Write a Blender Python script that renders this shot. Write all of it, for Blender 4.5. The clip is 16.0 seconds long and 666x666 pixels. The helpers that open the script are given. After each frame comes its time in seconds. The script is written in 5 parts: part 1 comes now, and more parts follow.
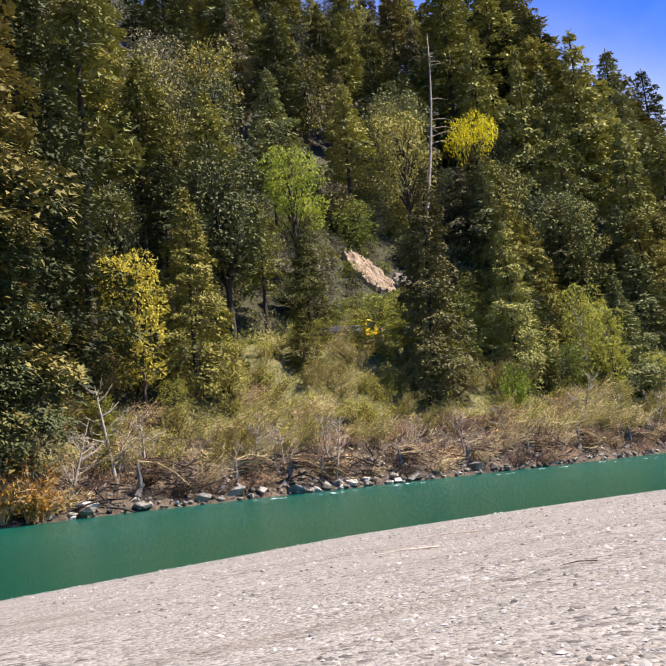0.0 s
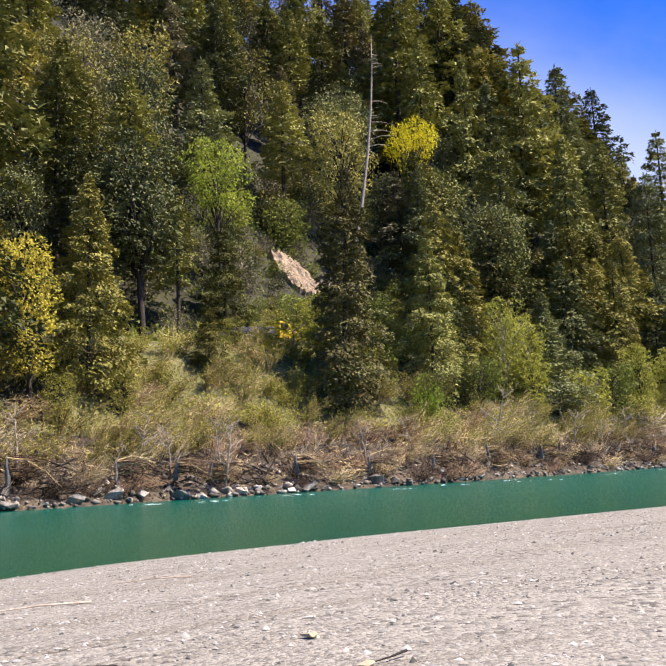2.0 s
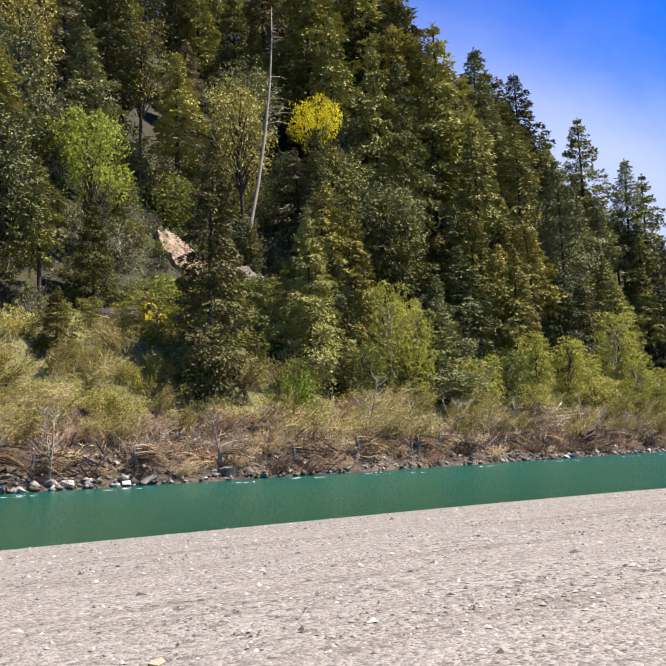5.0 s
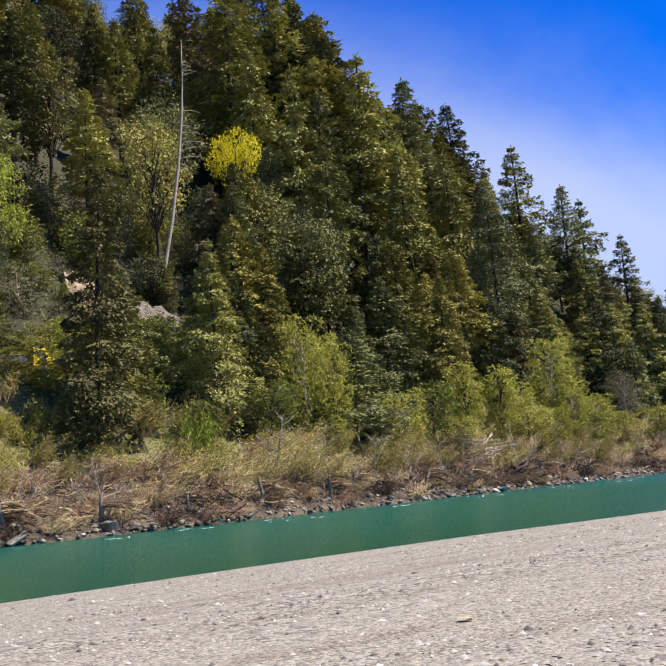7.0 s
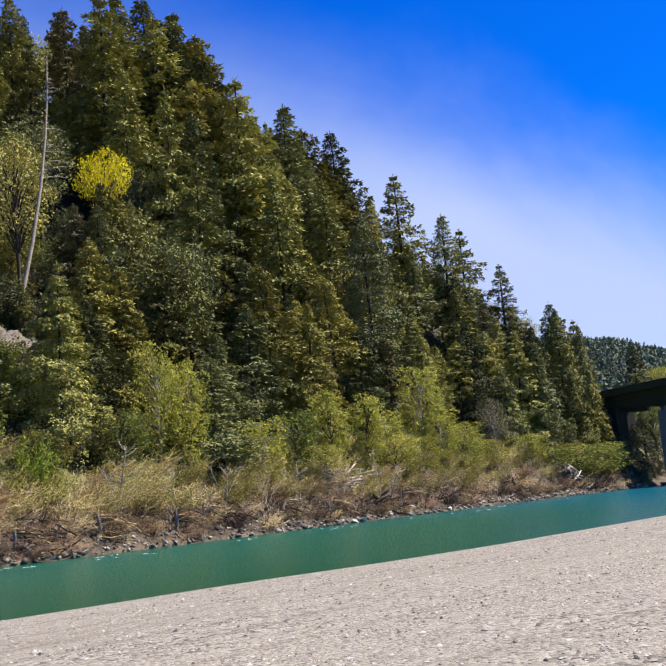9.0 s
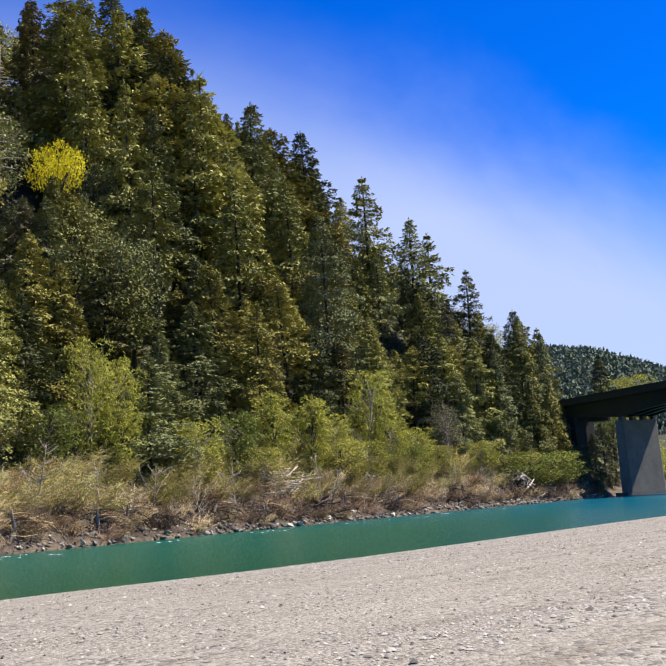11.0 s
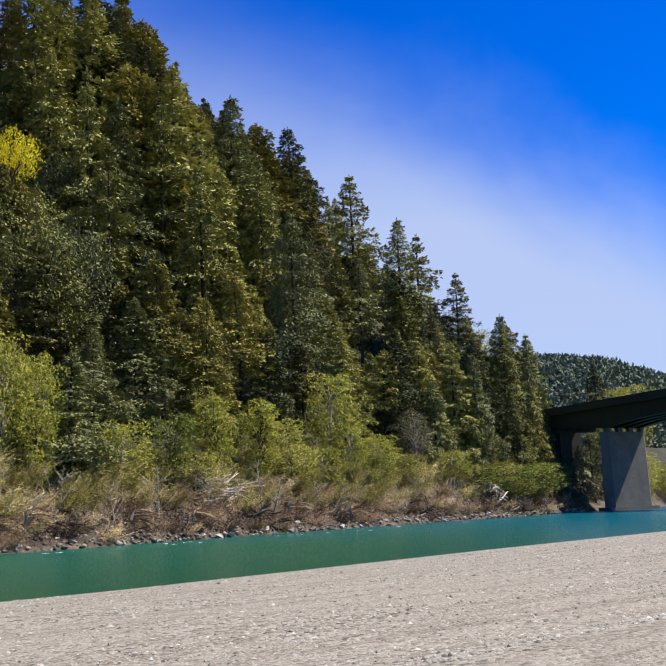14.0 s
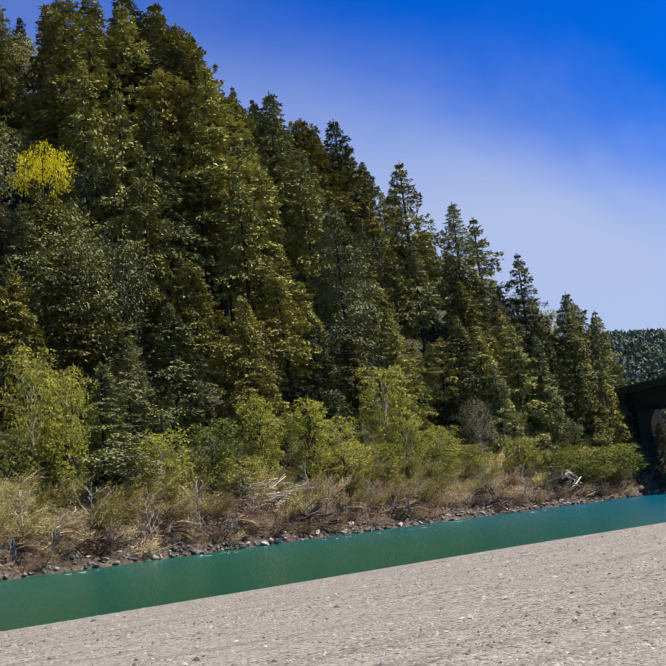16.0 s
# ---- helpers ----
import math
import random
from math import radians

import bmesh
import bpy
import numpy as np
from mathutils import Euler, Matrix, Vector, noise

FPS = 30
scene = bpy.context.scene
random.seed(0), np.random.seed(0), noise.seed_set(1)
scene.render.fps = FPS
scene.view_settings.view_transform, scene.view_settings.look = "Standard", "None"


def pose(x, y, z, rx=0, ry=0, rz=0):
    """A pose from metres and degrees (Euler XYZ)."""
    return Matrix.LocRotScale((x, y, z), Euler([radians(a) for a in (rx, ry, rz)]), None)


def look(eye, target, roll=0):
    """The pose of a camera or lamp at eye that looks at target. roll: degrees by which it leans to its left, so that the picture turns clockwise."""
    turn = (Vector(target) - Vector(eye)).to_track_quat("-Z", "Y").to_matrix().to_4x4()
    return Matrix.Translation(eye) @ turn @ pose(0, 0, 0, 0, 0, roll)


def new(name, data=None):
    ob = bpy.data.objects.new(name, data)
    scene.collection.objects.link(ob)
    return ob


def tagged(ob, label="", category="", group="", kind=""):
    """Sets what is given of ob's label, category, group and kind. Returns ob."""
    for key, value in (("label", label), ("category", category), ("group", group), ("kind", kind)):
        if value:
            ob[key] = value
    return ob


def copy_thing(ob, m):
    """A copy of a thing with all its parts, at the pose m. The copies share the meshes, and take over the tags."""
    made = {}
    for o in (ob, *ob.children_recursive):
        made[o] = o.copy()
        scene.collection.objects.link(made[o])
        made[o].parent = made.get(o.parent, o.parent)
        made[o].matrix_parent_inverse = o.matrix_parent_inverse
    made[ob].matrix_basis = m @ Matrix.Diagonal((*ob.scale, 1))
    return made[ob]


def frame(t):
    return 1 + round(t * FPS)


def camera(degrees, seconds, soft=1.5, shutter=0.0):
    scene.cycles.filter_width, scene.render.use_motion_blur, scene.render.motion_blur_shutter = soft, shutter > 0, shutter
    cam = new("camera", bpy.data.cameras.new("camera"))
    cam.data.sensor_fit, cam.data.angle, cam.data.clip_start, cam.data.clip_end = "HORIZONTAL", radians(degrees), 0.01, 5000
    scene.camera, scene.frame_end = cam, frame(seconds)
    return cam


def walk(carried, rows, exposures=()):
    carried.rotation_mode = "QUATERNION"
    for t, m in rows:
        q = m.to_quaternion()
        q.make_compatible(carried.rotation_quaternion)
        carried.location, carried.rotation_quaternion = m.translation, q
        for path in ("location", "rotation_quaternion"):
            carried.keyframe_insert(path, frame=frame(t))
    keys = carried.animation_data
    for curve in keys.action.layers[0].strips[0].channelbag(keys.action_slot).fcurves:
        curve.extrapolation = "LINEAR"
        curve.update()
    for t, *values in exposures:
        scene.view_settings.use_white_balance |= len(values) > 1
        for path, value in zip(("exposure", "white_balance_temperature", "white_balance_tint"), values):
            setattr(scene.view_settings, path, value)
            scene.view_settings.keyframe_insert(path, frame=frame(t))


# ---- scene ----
cam = camera(38.1, 16.0)
PATH = [
    (0, (2.845, -3.824, 1.349), (3.774, -2.073, 1.615), -5.2),
    (0.5, (4.16, -3.601, 1.376), (5.105, -1.858, 1.64), -4.5),
    (1, (5.491, -3.306, 1.449), (6.453, -1.572, 1.71), -3.7),
    (1.5, (6.878, -3.071, 1.453), (7.863, -1.35, 1.716), -3.1),
    (2, (8.244, -2.932, 1.532), (9.259, -1.229, 1.797), -2.4),
    (2.5, (9.569, -3.015, 1.542), (10.613, -1.331, 1.811), -1.9),
    (3, (10.387, -3.726, 1.663), (11.46, -2.059, 1.925), -1.0),
    (3.5, (11.962, -3.667, 1.703), (13.051, -2.009, 1.957), -0.8),
    (4, (13.74, -3.367, 1.706), (14.847, -1.718, 1.941), -0.9),
    (4.2, (14.553, -3.105, 1.671), (15.665, -1.459, 1.901), -1.1),
    (6.3, (23.773, -1.819, 1.35), (24.871, -0.172, 1.635), -4.2),
    (6.5, (24.542, -1.605, 1.385), (25.654, 0.031, 1.679), -4.4),
    (7, (26.207, -1.506, 1.384), (27.369, 0.092, 1.698), -4.9),
    (7.5, (27.695, -1.522, 1.398), (28.909, 0.033, 1.728), -5.2),
    (8, (28.964, -1.912, 1.451), (30.225, -0.397, 1.79), -5.3),
    (8.5, (30.178, -2.275, 1.475), (31.474, -0.791, 1.82), -5.3),
    (9, (31.052, -3.139, 1.625), (32.372, -1.677, 1.971), -5.3),
    (9.2, (31.414, -3.546, 1.723), (32.74, -2.089, 2.068), -5.2),
    (11.5, (37.479, -5.544, 1.504), (38.825, -4.106, 1.851), -3.3),
    (12, (39.54, -5.646, 1.54), (40.887, -4.209, 1.888), -2.7),
    (12.5, (41.429, -5.863, 1.596), (42.773, -4.424, 1.946), -2.4),
    (13, (43.427, -6.015, 1.597), (44.765, -4.572, 1.952), -2.4),
    (13.5, (45.367, -6.154, 1.606), (46.695, -4.702, 1.966), -2.5),
    (14, (47.221, -6.274, 1.654), (48.531, -4.807, 2.013), -2.5),
    (14.5, (49.152, -6.101, 1.666), (50.44, -4.613, 2.024), -2.6),
    (15, (51.197, -5.736, 1.622), (52.453, -4.22, 1.975), -2.9),
    (15.5, (53.224, -5.233, 1.585), (54.433, -3.68, 1.94), -4.0),
    (16, (54.48, -5.515, 1.623), (55.656, -3.939, 1.989), -6.0),
]
walk(cam, [(t, look(eye, target, roll)) for t, eye, target, roll in PATH],
     exposures=[(0.0, 1.12, 6850, 10.5), (4.0, 1.14, 6850, 9.5), (7.0, 0.92, 6750, 8), (9.0, 0.94, 6700, 7.5), (12.5, 0.92, 6650, 6), (14.5, 0.74, 6650, 5.5), (16.0, 0.64, 6700, 5.5)])

# ---- light ----
SUN = Vector((0.47, -0.31, 0.83)).normalized()
lamp = bpy.data.lights.new("sun", "SUN")
lamp.energy, lamp.angle, lamp.color = 5.0, radians(0.5), (1.0, 0.93, 0.82)
sun = new("sun", lamp)
sun.rotation_mode = "QUATERNION"
sun.rotation_quaternion = SUN.to_track_quat("Z", "Y")
sun.location = (60, -40, 120)
world = bpy.data.worlds.new("sky")
scene.world = world
world.use_nodes = True
wn, wl = world.node_tree.nodes, world.node_tree.links
wn.clear()
sky = wn.new("ShaderNodeTexSky")
sky.sky_type, sky.sun_disc = "NISHITA", False
sky.sun_elevation = math.asin(SUN.z)
sky.sun_rotation = math.atan2(SUN.x, SUN.y)
sky.air_density, sky.dust_density, sky.ozone_density = 1.0, 0.3, 3.0
hue = wn.new("ShaderNodeHueSaturation")
hue.inputs["Hue"].default_value = 0.527
hue.inputs["Saturation"].default_value = 2.1
hue.inputs["Value"].default_value = 2.2
wl.new(sky.outputs[0], hue.inputs["Color"])
# thin high cloud, thicker towards the horizon
tc = wn.new("ShaderNodeTexCoord")
sep = wn.new("ShaderNodeSeparateXYZ")
wl.new(tc.outputs["Generated"], sep.inputs[0])
cl = wn.new("ShaderNodeTexNoise")
cl.inputs["Scale"].default_value = 2.0
cl.inputs["Detail"].default_value = 6
cl.inputs["Roughness"].default_value = 0.55
cl.inputs["Distortion"].default_value = 0.4
wl.new(tc.outputs["Generated"], cl.inputs["Vector"])
dip = wn.new("ShaderNodeMath")
dip.operation = "MULTIPLY_ADD"
wl.new(sep.outputs["X"], dip.inputs[0])
dip.inputs[1].default_value = 0.64
wl.new(sep.outputs["Z"], dip.inputs[2])
ad = wn.new("ShaderNodeMath")
ad.operation = "MULTIPLY_ADD"
wl.new(cl.outputs["Fac"], ad.inputs[0])
ad.inputs[1].default_value = 0.26
wl.new(dip.outputs[0], ad.inputs[2])
cr = wn.new("ShaderNodeMapRange")
cr.interpolation_type = "SMOOTHSTEP"
cr.inputs["From Min"].default_value, cr.inputs["From Max"].default_value = 1.0, 0.845
cr.inputs["To Max"].default_value = 0.9
wl.new(ad.outputs[0], cr.inputs["Value"])
east = wn.new("ShaderNodeMapRange")
east.interpolation_type = "SMOOTHSTEP"
east.inputs["From Min"].default_value, east.inputs["From Max"].default_value = 0.0, 0.3
wl.new(sep.outputs["X"], east.inputs["Value"])
thin_up = wn.new("ShaderNodeMapRange")
thin_up.inputs["From Min"].default_value, thin_up.inputs["From Max"].default_value = 0.28, 0.48
thin_up.inputs["To Min"].default_value, thin_up.inputs["To Max"].default_value = 1.0, 0.24
wl.new(sep.outputs["Z"], thin_up.inputs["Value"])
wisp = wn.new("ShaderNodeMath")
wisp.operation = "MULTIPLY"
wl.new(thin_up.outputs[0], wisp.inputs[0])
wl.new(east.outputs[0], wisp.inputs[1])
cover = wn.new("ShaderNodeMath")
cover.operation = "MULTIPLY"
wl.new(cr.outputs[0], cover.inputs[0])
wl.new(wisp.outputs[0], cover.inputs[1])
mx = wn.new("ShaderNodeMix")
mx.data_type = "RGBA"
wl.new(cover.outputs[0], mx.inputs["Factor"])
wl.new(hue.outputs[0], mx.inputs["A"])
mx.inputs["B"].default_value = (6.3, 7.4, 11.0, 1)
bg = wn.new("ShaderNodeBackground")
bg.inputs["Strength"].default_value = 0.049
wl.new(mx.outputs["Result"], bg.inputs["Color"])
wo = wn.new("ShaderNodeOutputWorld")
wl.new(bg.outputs[0], wo.inputs[0])


# ---- materials ----
def node(nt, kind, **sockets):
    n = nt.nodes.new(kind)
    for key, value in sockets.items():
        n.inputs[key.replace("_", " ")].default_value = value
    return n


def fresh(name):
    m = bpy.data.materials.new(name)
    m.use_nodes = True
    nt = m.node_tree
    return m, nt, nt.nodes["Principled BSDF"], nt.nodes["Material Output"]


def ramp(nt, fac, *stops):
    r = nt.nodes.new("ShaderNodeValToRGB")
    e = r.color_ramp.elements
    while len(e) < len(stops):
        e.new(0.5)
    for el, (p, c) in zip(e, stops):
        el.position, el.color = p, (*c, 1)
    nt.links.new(fac, r.inputs[0])
    return r.outputs[0]


def foliage(name, dark, mid, light, shine=0.12, thin=0.22, spread=0.4):
    """Leaves or needles: the colour varies from leaf to leaf, from bough to bough and from tree to tree."""
    m, nt, p, out = fresh(name)
    geo, oi, co = node(nt, "ShaderNodeNewGeometry"), node(nt, "ShaderNodeObjectInfo"), node(nt, "ShaderNodeTexCoord")
    clump = node(nt, "ShaderNodeTexNoise", Scale=0.9, Detail=2.0)
    nt.links.new(co.outputs["Object"], clump.inputs["Vector"])
    total = None
    for source, weight in ((geo.outputs["Random Per Island"], 0.18), (clump.outputs["Fac"], 0.82 - spread), (oi.outputs["Random"], spread)):
        a = node(nt, "ShaderNodeMath")
        a.operation = "MULTIPLY_ADD"
        nt.links.new(source, a.inputs[0])
        a.inputs[1].default_value = weight
        if total is None:
            a.inputs[2].default_value = 0.0
        else:
            nt.links.new(total, a.inputs[2])
        total = a.outputs[0]
    c = ramp(nt, total, (0.1, dark), (0.5, mid), (0.9, light))
    nt.links.new(c, p.inputs["Base Color"])
    p.inputs["Roughness"].default_value = 0.65
    p.inputs["Specular IOR Level"].default_value = shine
    tr = node(nt, "ShaderNodeBsdfTranslucent")
    nt.links.new(c, tr.inputs["Color"])
    ms = node(nt, "ShaderNodeMixShader")
    ms.inputs[0].default_value = thin
    nt.links.new(p.outputs[0], ms.inputs[1])
    nt.links.new(tr.outputs[0], ms.inputs[2])
    nt.links.new(ms.outputs[0], out.inputs[0])
    return m


def surface(name, scale, dark, mid, light, rough=0.9, bump=0.3, depth=0.05, fine=8.0, per_object=0.0, spec=0.3):
    """A matt natural surface with two scales of noise in colour and relief."""
    m, nt, p, out = fresh(name)
    co = node(nt, "ShaderNodeTexCoord")
    n1 = node(nt, "ShaderNodeTexNoise", Scale=scale, Detail=6.0, Roughness=0.6)
    n2 = node(nt, "ShaderNodeTexNoise", Scale=scale * fine, Detail=4.0, Roughness=0.7)
    for n in (n1, n2):
        nt.links.new(co.outputs["Object"], n.inputs["Vector"])
    a = node(nt, "ShaderNodeMath")
    a.operation = "ADD"
    nt.links.new(n1.outputs["Fac"], a.inputs[0])
    nt.links.new(n2.outputs["Fac"], a.inputs[1])
    b = node(nt, "ShaderNodeMath")
    b.operation = "MULTIPLY_ADD"
    nt.links.new(a.outputs[0], b.inputs[0])
    b.inputs[1].default_value = 0.5
    if per_object:
        oi = node(nt, "ShaderNodeObjectInfo")
        q = node(nt, "ShaderNodeMath")
        q.operation = "MULTIPLY_ADD"
        nt.links.new(oi.outputs["Random"], q.inputs[0])
        q.inputs[1].default_value, q.inputs[2].default_value = per_object, -per_object / 2
        nt.links.new(q.outputs[0], b.inputs[2])
    else:
        b.inputs[2].default_value = 0.0
    nt.links.new(ramp(nt, b.outputs[0], (0.3, dark), (0.5, mid), (0.7, light)), p.inputs["Base Color"])
    bp = node(nt, "ShaderNodeBump", Strength=bump, Distance=depth)
    nt.links.new(a.outputs[0], bp.inputs["Height"])
    nt.links.new(bp.outputs[0], p.inputs["Normal"])
    p.inputs["Roughness"].default_value = rough
    p.inputs["Specular IOR Level"].default_value = spec
    return m


def silted(nt, co, colour):
    """Stones lie in tan silt further down the bar."""
    sx = node(nt, "ShaderNodeSeparateXYZ")
    nt.links.new(co.outputs["Object"], sx.inputs[0])
    mr = node(nt, "ShaderNodeMapRange")
    mr.inputs["From Min"].default_value, mr.inputs["From Max"].default_value = -8.0, 50.0
    nt.links.new(sx.outputs["X"], mr.inputs["Value"])
    f = node(nt, "ShaderNodeMix")
    f.data_type, f.blend_type = "RGBA", "MULTIPLY"
    nt.links.new(mr.outputs[0], f.inputs["Factor"])
    nt.links.new(colour, f.inputs["A"])
    f.inputs["B"].default_value = (0.97, 0.95, 0.89, 1)
    return f.outputs["Result"]


def gravel_material():
    m, nt, p, out = fresh("gravel")
    co = node(nt, "ShaderNodeTexCoord")
    big = node(nt, "ShaderNodeTexVoronoi", Scale=13.0, Randomness=1.0)
    small = node(nt, "ShaderNodeTexVoronoi", Scale=31.0, Randomness=1.0)
    patch = node(nt, "ShaderNodeTexNoise", Scale=0.28, Detail=5.0, Roughness=0.6)
    grit = node(nt, "ShaderNodeTexNoise", Scale=60.0, Detail=3.0)
    for n in (big, small, patch, grit):
        nt.links.new(co.outputs["Object"], n.inputs["Vector"])
    tint = node(nt, "ShaderNodeSeparateColor")
    nt.links.new(big.outputs["Color"], tint.inputs[0])
    tint2 = node(nt, "ShaderNodeSeparateColor")
    nt.links.new(small.outputs["Color"], tint2.inputs[0])
    c1 = ramp(nt, tint.outputs[0], (0.0, (0.0908, 0.0801, 0.0725)), (0.3, (0.221, 0.202, 0.176)), (0.75, (0.295, 0.268, 0.233)), (1.0, (0.341, 0.315, 0.273)))
    c2 = ramp(nt, tint2.outputs[0], (0.0, (0.0968, 0.0879, 0.0802)), (0.4, (0.242, 0.218, 0.189)), (1.0, (0.352, 0.321, 0.275)))
    k = node(nt, "ShaderNodeMix")
    k.data_type = "RGBA"
    nt.links.new(ramp(nt, patch.outputs["Fac"], (0.42, (0, 0, 0)), (0.6, (1, 1, 1))), k.inputs["Factor"])
    nt.links.new(c1, k.inputs["A"])
    nt.links.new(c2, k.inputs["B"])
    # furrows drawn out along the bar, and tan silt further downstream
    mp = node(nt, "ShaderNodeMapping")
    mp.inputs["Scale"].default_value = (0.07, 0.9, 1.0)
    mp.inputs["Rotation"].default_value = (0, 0, radians(-4))
    nt.links.new(co.outputs["Object"], mp.inputs[0])
    fur = node(nt, "ShaderNodeTexNoise", Scale=1.6, Detail=6.0, Roughness=0.65)
    nt.links.new(mp.outputs[0], fur.inputs["Vector"])
    f1 = node(nt, "ShaderNodeMix", Factor=1.0)
    f1.data_type, f1.blend_type = "RGBA", "MULTIPLY"
    nt.links.new(k.outputs["Result"], f1.inputs["A"])
    nt.links.new(ramp(nt, fur.outputs["Fac"], (0.34, (0.8, 0.77, 0.73)), (0.48, (1.0, 1.0, 1.0)), (0.66, (1.08, 1.08, 1.08))), f1.inputs["B"])
    nt.links.new(silted(nt, co, f1.outputs["Result"]), p.inputs["Base Color"])
    h = node(nt, "ShaderNodeMath")
    h.operation = "MULTIPLY_ADD"
    nt.links.new(big.outputs["Distance"], h.inputs[0])
    h.inputs[1].default_value = -1.6
    nt.links.new(small.outputs["Distance"], h.inputs[2])
    h2 = node(nt, "ShaderNodeMath")
    h2.operation = "MULTIPLY_ADD"
    nt.links.new(small.outputs["Distance"], h2.inputs[0])
    h2.inputs[1].default_value = -1.8
    nt.links.new(h.outputs[0], h2.inputs[2])
    bp = node(nt, "ShaderNodeBump", Strength=0.75, Distance=0.02)
    nt.links.new(h2.outputs[0], bp.inputs["Height"])
    nt.links.new(bp.outputs[0], p.inputs["Normal"])
    p.inputs["Roughness"].default_value = 0.92
    p.inputs["Specular IOR Level"].default_value = 0.2
    return m


def water_material():
    m, nt, p, out = fresh("river_water")
    co = node(nt, "ShaderNodeTexCoord")
    mp = node(nt, "ShaderNodeMapping")
    mp.inputs["Scale"].default_value = (0.35, 1.0, 1.0)
    nt.links.new(co.outputs["Object"], mp.inputs[0])
    n1 = node(nt, "ShaderNodeTexNoise", Scale=1.3, Detail=4.0, Roughness=0.55)
    n2 = node(nt, "ShaderNodeTexNoise", Scale=0.07, Detail=3.0)
    nt.links.new(mp.outputs[0], n1.inputs["Vector"])
    nt.links.new(mp.outputs[0], n2.inputs["Vector"])
    deep = ramp(nt, n2.outputs["Fac"], (0.35, (0.0, 0.07, 0.045)), (0.65, (0.0, 0.085, 0.061)))
    # brown-green over the shallow gravel
    shoal = node(nt, "ShaderNodeAttribute")
    shoal.attribute_name = "shoal"
    mixed = node(nt, "ShaderNodeMix")
    mixed.data_type = "RGBA"
    nt.links.new(shoal.outputs["Fac"], mixed.inputs["Factor"])
    nt.links.new(deep, mixed.inputs["A"])
    mixed.inputs["B"].default_value = (0.004, 0.058, 0.033, 1)
    # bluer downstream: the sky's reflection put into the water colour
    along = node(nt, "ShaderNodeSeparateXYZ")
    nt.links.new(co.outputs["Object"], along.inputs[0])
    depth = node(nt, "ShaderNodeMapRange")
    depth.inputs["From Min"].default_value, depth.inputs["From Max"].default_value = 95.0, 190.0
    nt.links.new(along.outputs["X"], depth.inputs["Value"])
    sky_tint = node(nt, "ShaderNodeMix")
    sky_tint.data_type = "RGBA"
    nt.links.new(depth.outputs[0], sky_tint.inputs["Factor"])
    nt.links.new(mixed.outputs["Result"], sky_tint.inputs["A"])
    sky_tint.inputs["B"].default_value = (0.0, 0.085, 0.14, 1)
    nt.links.new(sky_tint.outputs["Result"], p.inputs["Base Color"])
    bp = node(nt, "ShaderNodeBump", Strength=0.3, Distance=0.05)
    nt.links.new(n1.outputs["Fac"], bp.inputs["Height"])
    nt.links.new(bp.outputs[0], p.inputs["Normal"])
    p.inputs["Roughness"].default_value = 0.25
    p.inputs["IOR"].default_value = 1.33
    p.inputs["Specular IOR Level"].default_value = 0.28
    return m


GRAVEL, WATER = gravel_material(), water_material()
SOIL = surface("bank_soil", 0.6, (0.0224, 0.0155, 0.0105), (0.072, 0.0527, 0.036), (0.224, 0.171, 0.117))
DUFF = surface("forest_floor", 0.35, (0.012, 0.013, 0.006), (0.032, 0.029, 0.015), (0.065, 0.06, 0.03))
GRASS = surface("dry_grass", 0.5, (0.06, 0.06, 0.02), (0.13, 0.12, 0.045), (0.22, 0.19, 0.09), bump=0.6)
SCARP = surface("bare_earth", 0.7, (0.13, 0.09, 0.055), (0.29, 0.21, 0.14), (0.48, 0.38, 0.28), bump=0.8, depth=0.3, fine=5)
GREYROCK = surface("grey_scarp", 0.9, (0.1, 0.085, 0.07), (0.24, 0.2, 0.165), (0.4, 0.345, 0.285), bump=1.0, depth=0.5, fine=5)
RIPRAP = surface("bank_rock", 1.2, (0.116, 0.0986, 0.0812), (0.29, 0.254, 0.217), (0.609, 0.551, 0.486), per_object=0.45, bump=0.6)
BARK = surface("bark", 1.5, (0.016, 0.012, 0.009), (0.042, 0.032, 0.024), (0.08, 0.064, 0.05), bump=0.8)
PALEBARK = surface("pale_bark", 1.5, (0.14, 0.115, 0.09), (0.3, 0.25, 0.195), (0.46, 0.4, 0.33), bump=0.5)
TWIG = surface("willow_twig", 1.0, (0.126, 0.0769, 0.035), (0.34, 0.232, 0.112), (0.593, 0.451, 0.244), bump=0.2, per_object=0.5)
DARKTWIG = surface("dead_twig", 1.0, (0.0375, 0.021, 0.0126), (0.135, 0.0798, 0.0476), (0.405, 0.252, 0.154), bump=0.2, per_object=0.4)
DRIFT = surface("driftwood", 1.2, (0.22, 0.17, 0.125), (0.43, 0.355, 0.28), (0.6, 0.52, 0.43), per_object=0.3)
# dark wood of sticks and roots, used for shaded hollows too
DARKWOOD = surface("dark_driftwood", 2.0, (0.012, 0.009, 0.008), (0.03, 0.022, 0.018), (0.07, 0.05, 0.04))
CONCRETE = surface("pier_concrete", 0.4, (0.06, 0.056, 0.05), (0.11, 0.103, 0.092), (0.17, 0.16, 0.145), bump=0.15, fine=12)
STEEL = surface("dark_green_steel", 0.5, (0.006, 0.012, 0.01), (0.01, 0.018, 0.016), (0.018, 0.028, 0.024), rough=0.55, bump=0.08, spec=0.5)
# concrete again, with the shade under the deck put into its colour
SHADECONCRETE = surface("shaded_concrete", 0.5, (0.01, 0.01, 0.009), (0.022, 0.021, 0.02), (0.045, 0.043, 0.04), bump=0.15)
